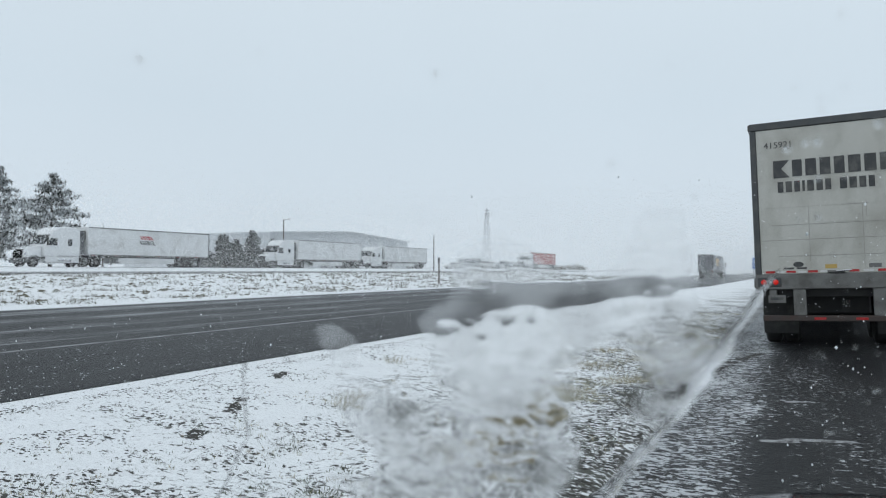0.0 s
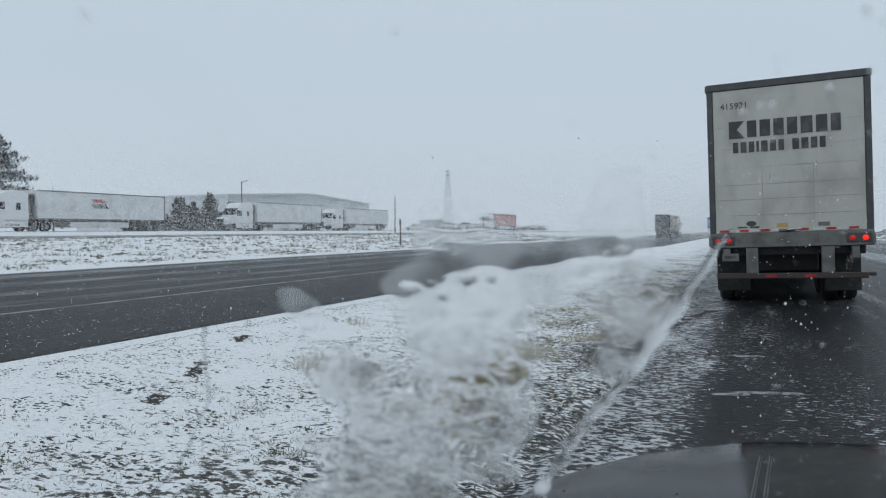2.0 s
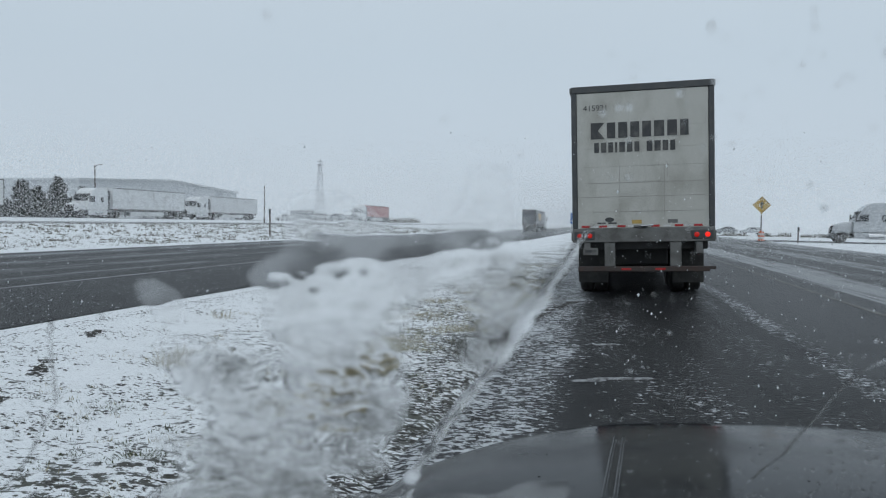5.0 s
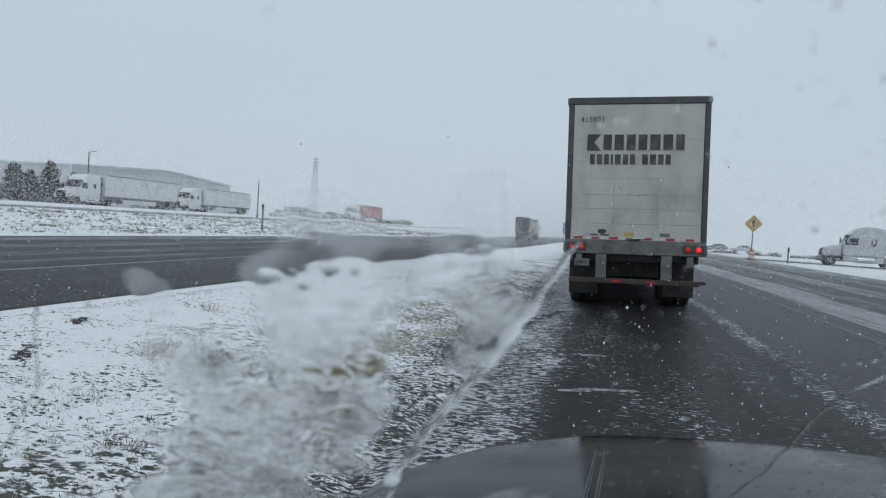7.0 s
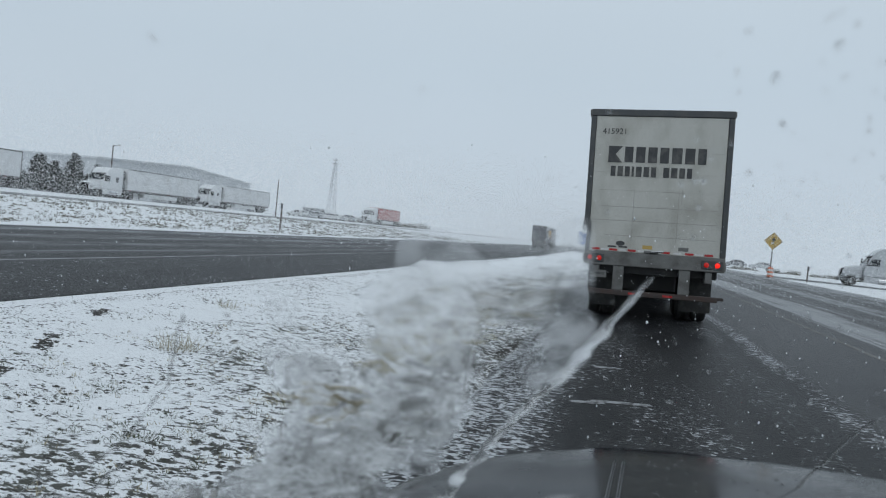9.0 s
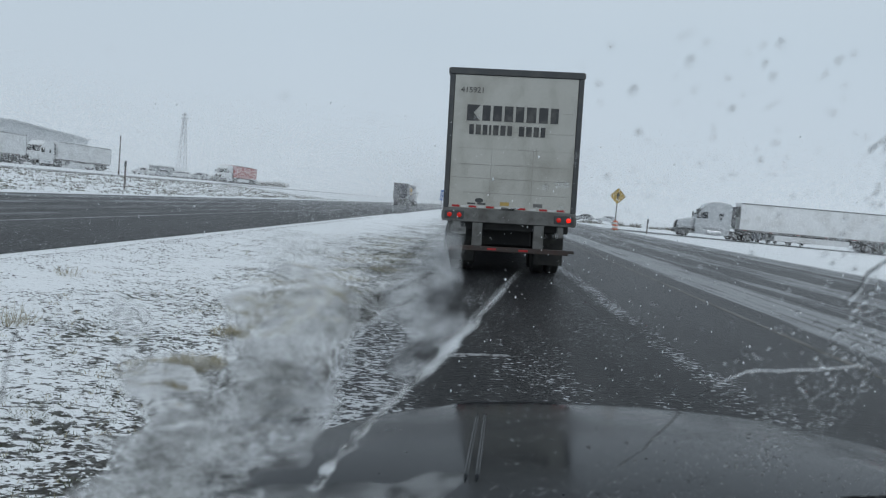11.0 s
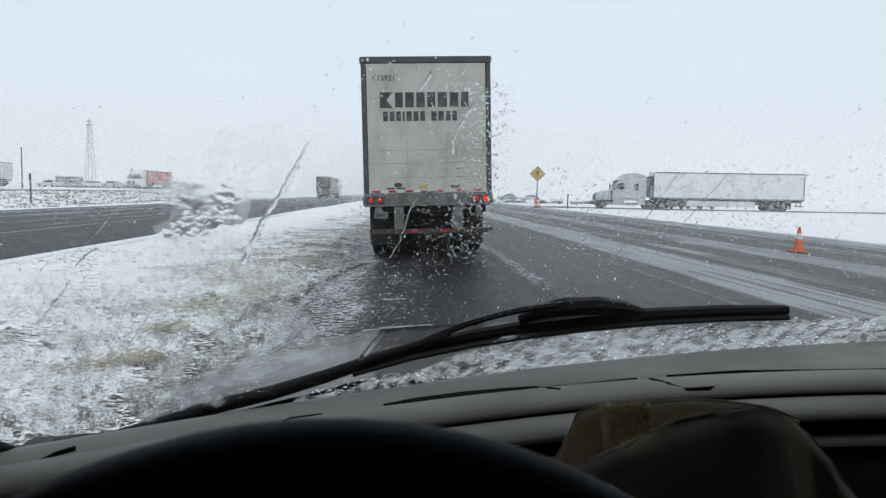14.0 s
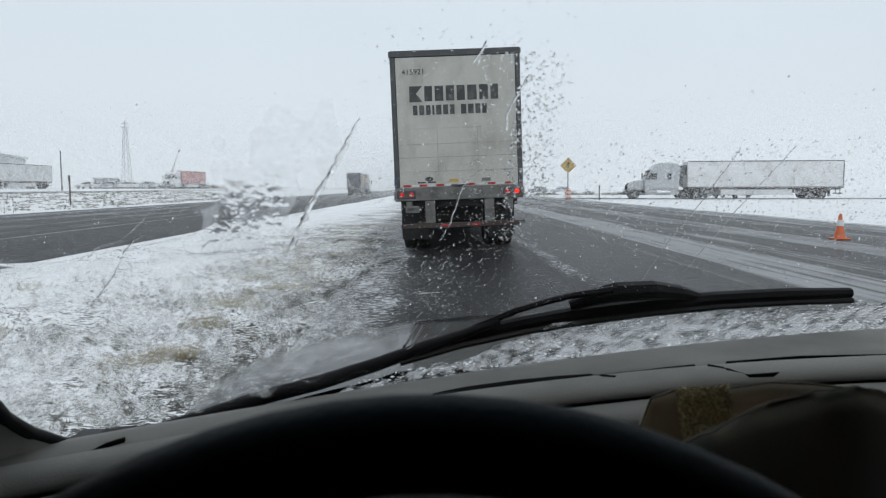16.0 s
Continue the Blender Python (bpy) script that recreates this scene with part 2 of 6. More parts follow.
M = {
    "snow": snow_ground(),
    "near_road": wet_asphalt("wet_asphalt", [(-0.2, 0.5, 0.455, 0.4), (0.45, 0.5, 0.45, 0.5), (2.0, 1.2, 0.30, 0.4), (3.5, 0.2, 0.40, 0.3), (15.6, 0.4, 0.55, 0.7)],
                             [(6.9, 0.8, 0.60, 0.6), (8.3, 0.4, 0.46, 0.4), (10.2, 0.8, 0.52, 0.6), (12.6, 0.6, 0.46, 0.5), (14.4, 0.9, 0.54, 0.6)]),
    "far_road": wet_asphalt("wet_asphalt_far", [(-21.4, 0.3, 0.55, 0.5), (-5.9, 0.1, 0.42, 0.2)],
                            [(-11.9, 0.6, 0.45, 0.5), (-13.9, 0.7, 0.47, 0.5), (-16.6, 0.9, 0.49, 0.6), (-19.6, 0.9, 0.52, 0.7)]),
    "frontage": wet_asphalt("frontage_asphalt", [(-50, 3.0, 0.45, 0.5), (-64, 4.0, 0.5, 1.0)]),
    "yellow_line": surface("yellow_line", (0.06, 0.054, 0.04), 0.5, dirt=(0.035, 0.035, 0.034), scale=2.0, amount=1.0),
    "white_line": surface("white_line", (0.27, 0.275, 0.28), 0.5, dirt=(0.05, 0.05, 0.05), scale=2.0, amount=0.7),
    "slush": surface("slush", (0.58, 0.60, 0.62), 0.5, dirt=(0.12, 0.12, 0.13), scale=14.0, amount=1.0, relief=0.4),
    "thin_slush": surface("thin_grey_slush", (0.30, 0.31, 0.32), 0.5, dirt=(0.08, 0.08, 0.085), scale=16.0, amount=1.0, relief=0.4),
    "snow_lump": surface("snow_lump", (0.82, 0.84, 0.86), 0.7, dirt=(0.6, 0.62, 0.64), scale=8.0, relief=0.3),
    "door_white": surface("dirty_white_door", (0.50, 0.50, 0.465), 0.5, dirt=(0.28, 0.27, 0.235), scale=1.8, amount=0.65, grain=25, relief=0.05, stretch=(1, 1, 0.65)),
    "frame_dark": surface("dark_frame", (0.045, 0.05, 0.055), 0.5, dirt=(0.11, 0.11, 0.10), scale=4.0),
    "frame_grey": surface("grey_steel", (0.17, 0.17, 0.165), 0.5, 0.3, dirt=(0.07, 0.068, 0.06), scale=3.0, amount=0.8),
    "seam": surface("seam_line", (0.26, 0.255, 0.235), 0.7, dirt=(0.4, 0.39, 0.36), scale=7.0, amount=0.9),
    "rust": surface("rusty_steel", (0.05, 0.042, 0.04), 0.7, 0.2, dirt=(0.09, 0.055, 0.045), scale=6.0),
    "trailer_side": surface("white_trailer_skin", (0.72, 0.73, 0.74), 0.4, dirt=(0.5, 0.5, 0.49), scale=0.7, amount=0.7, relief=0.03),
    "black_skin": surface("black_trailer_skin", (0.012, 0.014, 0.03), 0.3, dirt=(0.05, 0.05, 0.06), scale=1.5, relief=0.03),
    "red_skin": surface("red_trailer_skin", (0.42, 0.10, 0.09), 0.5, dirt=(0.3, 0.12, 0.1), scale=1.5, relief=0.03),
    "white_cab": surface("white_cab_paint", (0.76, 0.77, 0.78), 0.25, dirt=(0.55, 0.56, 0.57), scale=1.5, amount=0.5, relief=0.0, coat=0.5),
    "grey_cab": surface("grey_cab_paint", (0.45, 0.47, 0.49), 0.25, dirt=(0.3, 0.31, 0.32), scale=1.5, amount=0.5, relief=0.0, coat=0.5),
    "rubber": surface("tyre_rubber", (0.018, 0.018, 0.018), 0.75, dirt=(0.08, 0.078, 0.07), scale=6.0),
    "rim": surface("alloy_rim", (0.5, 0.5, 0.5), 0.35, 0.9, dirt=(0.15, 0.15, 0.15), scale=8.0),
    "chassis": surface("black_chassis", (0.02, 0.02, 0.021), 0.6, dirt=(0.07, 0.068, 0.06), scale=3.0),
    "chrome": surface("chrome", (0.75, 0.75, 0.76), 0.12, 1.0, relief=0.0),
    "dark_glass": surface("dark_window_glass", (0.02, 0.024, 0.028), 0.06, relief=0.0),
    "letter": surface("black_lettering", (0.028, 0.03, 0.034), 0.5, dirt=(0.14, 0.14, 0.13), scale=5.0, amount=0.7),
    "gold": surface("gold_lettering", (0.62, 0.36, 0.03), 0.4, relief=0.0),
    "red_tape": surface("red_tape", (0.42, 0.03, 0.03), 0.3, relief=0.0),
    "white_tape": surface("white_tape", (0.65, 0.65, 0.65), 0.3, relief=0.0),
    "brake": glow("lit_brake_lamp", (1.0, 0.02, 0.008), 1.1, (0.16, 0.008, 0.006)),
    "brake_dim": glow("lit_tail_lamp", (1.0, 0.02, 0.008), 0.3, (0.16, 0.008, 0.006)),
    "sign_yellow": surface("yellow_sign_face", (0.50, 0.34, 0.09), 0.5, dirt=(0.36, 0.28, 0.13), relief=0.0),
    "blue_sign": surface("blue_sign_face", (0.03, 0.13, 0.42), 0.4, relief=0.0),
    "orange": surface("orange_plastic", (0.66, 0.15, 0.05), 0.5, dirt=(0.45, 0.15, 0.07), scale=6),
    "wood_pole": surface("weathered_pole", (0.12, 0.10, 0.085), 0.85, dirt=(0.06, 0.055, 0.05), scale=4, stretch=(1, 1, 0.2)),
    "metal_wall": surface("pale_metal_cladding", (0.56, 0.58, 0.60), 0.5, 0.1, dirt=(0.4, 0.42, 0.44), scale=0.2, relief=0.0),
    "snow_roof": surface("snowy_metal_roof", (0.62, 0.64, 0.66), 0.7, dirt=(0.45, 0.47, 0.49), scale=0.3),
    "dark_wall": surface("dark_cladding", (0.16, 0.17, 0.18), 0.7, dirt=(0.1, 0.1, 0.11), scale=0.4),
    # galvanised grey, lightened to take in the haze before the tower
    "lattice": surface("galvanised_lattice", (0.46, 0.47, 0.49), 0.6, 0.2),
    # needle colour raised towards grey, with distance haze put into it
    "needles": surface("dark_conifer_needles", (0.045, 0.056, 0.05), 0.8, dirt=(0.08, 0.09, 0.08), scale=2),
    "bark": surface("grey_bark", (0.10, 0.085, 0.075), 0.9, dirt=(0.05, 0.045, 0.04), scale=5),
    "dry_grass": surface("dry_grass", (0.46, 0.42, 0.29), 0.85, dirt=(0.2, 0.16, 0.10), scale=20, amount=0.9, relief=0.0),
    "pale_grass": surface("pale_dead_stalks", (0.42, 0.39, 0.30), 0.85, dirt=(0.25, 0.22, 0.16), scale=20, amount=0.9, relief=0.0),
    "green_grass": surface("dull_green_grass", (0.07, 0.085, 0.04), 0.85, dirt=(0.03, 0.034, 0.02), scale=20, amount=0.9, relief=0.0),
    "stone": surface("dark_wet_soil_clod", (0.024, 0.023, 0.021), 0.6, dirt=(0.07, 0.064, 0.055), scale=14, relief=0.3),
    "hood": satin(surface("dark_grey_car_paint", (0.013, 0.015, 0.018), 0.16, 0.0, dirt=(0.022, 0.025, 0.028), scale=2.0, amount=0.4, grain=200, relief=0.0), 0.062),
    "dash": surface("grey_brown_dashboard_plastic", (0.155, 0.154, 0.143), 0.65, dirt=(0.112, 0.111, 0.102), scale=5.0, amount=0.5, grain=400, relief=0.25),
    # darker tones of the dashboard for the ledge and the panels below it
    "dash_dim": surface("dark_grey_ledge_plastic", (0.045, 0.045, 0.044), 0.6, dirt=(0.025, 0.025, 0.025), scale=5.0, grain=400, relief=0.25),
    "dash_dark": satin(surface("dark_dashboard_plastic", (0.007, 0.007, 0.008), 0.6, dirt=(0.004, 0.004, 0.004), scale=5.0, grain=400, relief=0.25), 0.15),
    "slot": satin(surface("black_gap", (0.003, 0.003, 0.003), 0.9, relief=0.0), 0.05),
    "pillar": surface("grey_pillar_trim", (0.24, 0.23, 0.215), 0.8, dirt=(0.17, 0.165, 0.155), scale=4.0, grain=500, relief=0.2),
    "seal": satin(surface("black_window_seal", (0.008, 0.008, 0.009), 0.5, relief=0.0), 0.15),
    "wheel_rim": satin(surface("black_leather_wheel", (0.007, 0.007, 0.008), 0.6, dirt=(0.012, 0.012, 0.012), grain=300, relief=0.2), 0.15),
    "wiper": satin(surface("black_wiper", (0.004, 0.004, 0.005), 0.5, dirt=(0.008, 0.008, 0.009), scale=20, relief=0.1), 0.08),
    "headliner": surface("grey_headliner", (0.3, 0.29, 0.27), 0.9, grain=300),
    "coat": satin(surface("brown_canvas_coat", (0.31, 0.25, 0.18), 0.9, dirt=(0.17, 0.136, 0.098), scale=9, grain=900, relief=0.15), 0.2),
    # colour of the tubes that imitate the coat's lit rims
    "coat_edge": surface("canvas_rim_light", (0.13, 0.11, 0.082), 0.9, dirt=(0.07, 0.058, 0.043), scale=30, grain=350, relief=0.4),
    "bank_grass": surface("dull_dead_bank_grass", (0.17, 0.16, 0.12), 0.85, dirt=(0.08, 0.075, 0.06), scale=20, amount=0.9, relief=0.0),
    "straw_grass": surface("straw_grass", (0.46, 0.44, 0.33), 0.85, dirt=(0.28, 0.27, 0.20), scale=20, amount=0.9, relief=0.0),
    "fleece": surface("tan_fleece", (0.55, 0.47, 0.29), 0.95, dirt=(0.3, 0.25, 0.15), scale=40, amount=0.9, grain=250, relief=1.0),
    "glass": clear_glass("windscreen_glass", (0.97, 0.985, 0.98), 0.025),
    "water": water_drop(),
    "tint": tint_glass(),
    "glass_slush": backlit_slush(),
    "flake": backlit_slush("haze_flake", 0.5, (0.99, 0.99, 0.99)),
    "melt_streak": melt_film("cloudy_melt_streak", 0.0, 0.5, 0.06, 30),
    "melt": melt_film("cloudy_melt_water", 0.0, 0.14, 0.02, 55),
    "melt_thin": melt_film("thin_melt_water", 0.0, 0.08, 0.0, 40),
    "ice_slush": melt_film("wet_icy_slush", 0.0, 0.24, 0.02, 45),
}


# ---- mesh helpers ----
def part(name, bm, material, parent=None, label="", smooth=False):
    """Links a bmesh as one mesh object under a thing or a part."""
    me = bpy.data.meshes.new(name)
    bm.normal_update()
    bm.to_mesh(me)
    bm.free()
    if smooth:
        me.shade_smooth()
    mats = material if isinstance(material, (list, tuple)) else [material]
    for k in mats:
        me.materials.append(M[k])
    ob = new(name, me)
    ob.parent = parent
    return tagged(ob, label)


def thing(name, label, category, m, group=""):
    ob = new(name)
    ob.matrix_world = m
    return tagged(ob, label, category, group)


def box(x0, x1, y0, y1, z0, z1, bevel=0.0, bm=None, seg=1):
    bm = bm or bmesh.new()
    r = bmesh.ops.create_cube(bm, size=1.0)
    vs = r["verts"]
    for v in vs:
        v.co = Vector(((x0 + x1) / 2 + v.co.x * (x1 - x0), (y0 + y1) / 2 + v.co.y * (y1 - y0), (z0 + z1) / 2 + v.co.z * (z1 - z0)))
    if bevel:
        es = list({e for v in vs for e in v.link_edges})
        bmesh.ops.bevel(bm, geom=es, offset=bevel, segments=seg, profile=0.5, affect="EDGES")
    return bm


def rod(p, q, r0, r1=None, n=10, bm=None, caps=True):
    bm = bm or bmesh.new()
    p, q = Vector(p), Vector(q)
    r1 = r0 if r1 is None else r1
    d = (q - p)
    rot = d.to_track_quat("Z", "Y").to_matrix().to_4x4()
    bmesh.ops.create_cone(bm, cap_ends=caps, segments=n, radius1=r0, radius2=max(r1, 1e-4), depth=d.length, matrix=Matrix.Translation((p + q) / 2) @ rot)
    return bm


def prism(profile, x0, x1, bevel=0.0, bm=None, axis="x"):
    """A polygon in (y, z) drawn out from x0 to x1 (axis x), or in (x, z) drawn out along y."""
    bm = bm or bmesh.new()
    put = (lambda k, a, b: (k, a, b)) if axis == "x" else (lambda k, a, b: (a, k, b))
    a = [bm.verts.new(put(x0, y, z)) for y, z in profile]
    b = [bm.verts.new(put(x1, y, z)) for y, z in profile]
    n = len(profile)
    fs = [bm.faces.new(a), bm.faces.new(b[::-1])]
    for i in range(n):
        fs.append(bm.faces.new((a[i], b[i], b[(i + 1) % n], a[(i + 1) % n])))
    bmesh.ops.recalc_face_normals(bm, faces=fs)
    if bevel:
        es = list({e for f in fs for e in f.edges})
        bmesh.ops.bevel(bm, geom=es, offset=bevel, segments=2, profile=0.5, affect="EDGES")
    return bm


def lathe(profile, n=24, axis="x", bm=None, centre=(0, 0, 0)):
    """A profile of (radius, along) turned round an axis."""
    bm = bm or bmesh.new()
    c = Vector(centre)
    rings = []
    for r, a in profile:
        ring = []
        for i in range(n):
            t = 2 * math.pi * i / n
            u, v = r * math.cos(t), r * math.sin(t)
            ring.append(bm.verts.new(c + Vector((a, u, v) if axis == "x" else (u, v, a))))
        rings.append(ring)
    fs = []
    for p, q in zip(rings, rings[1:]):
        for i in range(n):
            fs.append(bm.faces.new((p[i], p[(i + 1) % n], q[(i + 1) % n], q[i])))
    for ring in (rings[0], rings[-1]):
        fs.append(bm.faces.new(ring))
    bmesh.ops.recalc_face_normals(bm, faces=fs)
    return bm


def sweep(points, radii, n=8, bm=None, flat=1.0):
    """A tube along a line of points."""
    bm = bm or bmesh.new()
    pts = [Vector(p) for p in points]
    rings = []
    for i, p in enumerate(pts):
        d = (pts[min(i + 1, len(pts) - 1)] - pts[max(i - 1, 0)]).normalized()
        side = d.cross(Vector((0, 0, 1)))
        side = side.normalized() if side.length > 1e-4 else Vector((1, 0, 0))
        up = side.cross(d)
        r = radii[i] if isinstance(radii, (list, tuple)) else radii
        rings.append([bm.verts.new(p + side * r * math.cos(2 * math.pi * k / n) + up * r * flat * math.sin(2 * math.pi * k / n)) for k in range(n)])
    fs = []
    for a, b in zip(rings, rings[1:]):
        for k in range(n):
            fs.append(bm.faces.new((a[k], a[(k + 1) % n], b[(k + 1) % n], b[k])))
    fs += [bm.faces.new(rings[0]), bm.faces.new(rings[-1])]
    bmesh.ops.recalc_face_normals(bm, faces=fs)
    return bm


def mesh_from(name, verts, faces, material, parent=None, smooth=True):
    me = bpy.data.meshes.new(name)
    me.from_pydata(verts, [], faces)
    me.update()
    if smooth:
        me.shade_smooth()
    me.materials.append(M[material])
    ob = new(name, me)
    ob.parent = parent
    return ob


def step(a, b, x):
    t = min(1, max(0, (x - a) / (b - a)))
    return t * t * (3 - 2 * t)


# ---- the ground: snow from verge to horizon, and two carriageways ----
def road_z(x):
    """Cross-fall of the near carriageway, down towards the median."""
    return (x - 1.9) * 0.035 if x < 3.6 else 0.0595 + 0.002 * (x - 3.6)


def land_z(x, y):
    """The lie of the land without small bumps."""
    z = 0.0
    if x < -22:
        z = 0.8 * step(-22, -45, x) + 0.5 * step(-47, -60, x)
    elif -5.8 < x < 0:
        z = -0.066 * step(-3.5, 0.0, x) - 0.05 * math.exp(-((x + 3.0) / 1.6) ** 2)
    elif 0 <= x <= 17:
        z = road_z(x) - 0.03
    elif x > 17:
        z = 0.03 * (1 - step(17, 30, x))
    return z


def axis_steps(*spans):
    out = []
    for a, b, s in spans:
        k = max(1, round((b - a) / s))
        out += [a + (b - a) * i / k for i in range(k)]
    return out + [spans[-1][1]]


def build_ground():
    xs = axis_steps((-3000, -300, 300), (-300, -100, 25), (-100, -48, 2.5), (-48, -24, 0.6), (-24, -6.2, 1.2), (-6.2, 0.35, 0.045), (0.35, 20, 1.0), (20, 100, 4), (100, 400, 30), (400, 3000, 300))
    ys = axis_steps((-600, -60, 90), (-60, -4, 4), (-4, 0.4, 0.2), (0.4, 11, 0.05), (11, 26, 0.15), (26, 60, 0.6), (60, 200, 3), (200, 600, 25), (600, 3000, 300))
    verts = []
    for y in ys:
        for x in xs:
            z = land_z(x, y)
            if -6.2 < x < 0.35 and -4 < y < 60:
                p = Vector((x, y, 0))
                grow = step(-6.0, -4.6, x)
                z += grow * (0.035 * noise.noise(p * 1.1) + 0.022 * noise.noise(Vector((x * 3.2, y * 4.6, 3))) + 0.012 * noise.noise(Vector((x * 9, y * 12, 7))))
                if x > -0.35:
                    z -= 0.05 * step(-0.35, 0.3, x)
            elif -48 < x < -22.3 and 0 < y < 200:
                z += 0.10 * noise.noise(Vector((x * 0.8, y * 0.5, 1))) + 0.10 * max(0, noise.noise(Vector((x * 1.9, y * 1.2, 4))))
            elif -24 < x < -5.8:
                z -= 0.03
            verts.append((x, y, z))
    w = len(xs)
    faces = [(j * w + i, j * w + i + 1, (j + 1) * w + i + 1, (j + 1) * w + i) for j in range(len(ys) - 1) for i in range(w - 1)]
    ob = mesh_from("ground", verts, faces, "snow")
    tagged(ob, "thin wet snow over soil and dead grass", "ground", kind="structure")


def strip(name, label, category, x_edges, y0, y1, material, zf, wobble=0.0, ny=160, kind="structure", lift=0.0, thick=0.03):
    """A road surface: a sheet with thickness, ragged along both edges."""
    ys = [y0 + (y1 - y0) * (k / ny) ** 1.6 for k in range(ny + 1)]
    verts, faces, w = [], [], len(x_edges)
    for y in ys:
        for i, x in enumerate(x_edges):
            edge = i in (0, w - 1)
            xx = x + (wobble * noise.noise(Vector((y * 1.1, i * 9.0, 2))) + 0.5 * wobble * noise.noise(Vector((y * 4.3, i, 5))) if edge else 0)
            verts.append((xx, y, zf(xx) + lift - (thick if edge else 0)))
    faces = [(j * w + i, j * w + i + 1, (j + 1) * w + i + 1, (j + 1) * w + i) for j in range(ny) for i in range(w - 1)]
    ob = mesh_from(name, verts, faces, material)
    return tagged(ob, label, category, kind=kind)


def build_roads():
    strip("road_near", "dark wet asphalt carriageway and shoulder with slush lines", "road", [0.02, 0.12, 1.0, 1.9, 3.0, 3.6, 6, 9, 12, 15.8, 16.2], -40, 900, "near_road", road_z, 0.12, 520)
    strip("road_opposite", "dark wet asphalt carriageway beyond the median", "road", [-21.6, -21.3, -16, -11, -6.1, -5.85], -60, 900, "far_road", lambda x: 0.0, 0.1, 420)
    strip("road_frontage", "wet frontage road on the rise beside parked trucks", "road", [-51.5, -51.2, -46.8, -46.5], -60, 700, "frontage", lambda x: land_z(x, 0), 0.2, 160, lift=0.06)
    strip("line_yellow", "worn yellow edge line, half under slush", "road marking", [5.45, 5.46, 5.56, 5.57], -40, 700, "yellow_line", road_z, 0.0, 300, lift=0.006, thick=0.004)
    strip("line_white_far", "worn white edge line on the far carriageway", "road marking", [-10.45, -10.44, -10.31, -10.3], -60, 700, "white_line", lambda x: 0.0, 0.0, 300, lift=0.006, thick=0.004)
    strip("line_white_near", "worn white lane line on wet asphalt", "road marking", [10.7, 10.71, 10.82, 10.83], -40, 500, "white_line", road_z, 0.0, 300, lift=0.006, thick=0.004)
    cross = []
    bm = bmesh.new()
    for k in range(41):
        f = k / 40
        p = Vector((16 + 90 * f, 78 - 10 * f, 0.02 + 0.06 * (1 - step(0, 0.2, f))))
        cross.append((bm.verts.new(p + Vector((0.3 * noise.noise(p), 4 + 0.4 * noise.noise(p * 3), 0))), bm.verts.new(p - Vector((0, 4, 0)))))
    for (a, b), (c, d) in zip(cross, cross[1:]):
        bm.faces.new((b, d, c, a))
    tagged(part("road_exit", bm, "frontage"), "wet slush-covered crossing road", "road", kind="structure")


build_ground()
build_roads()


# ---- heavy trucks ----
def wheel(parent, x, y, r=0.5, w=0.28, rim="rim", outer=1):
    """A road wheel: tyre, and a rim with a hub as its part. outer: the side on which the rim shows."""
    prof = [(r * 0.56, -w / 2), (r * 0.9, -w / 2), (r * 0.985, -w * 0.38), (r, -w * 0.2), (r * 0.985, 0), (r, w * 0.2), (r * 0.985, w * 0.38), (r * 0.9, w / 2), (r * 0.56, w / 2)]
    ty = part("wheel", lathe(prof, 28, "x", None, (x, y, r)), "rubber", parent, smooth=False)
    o = outer * w / 2
    prof = [(r * 0.57, o), (r * 0.52, o * 0.8), (r * 0.42, o * 0.25), (r * 0.24, o * 0.3), (r * 0.2, o * 0.95), (r * 0.08, o * 1.05)]
    part("rim", lathe(prof, 20, "x", None, (x, y, r)), rim, ty)
    return ty


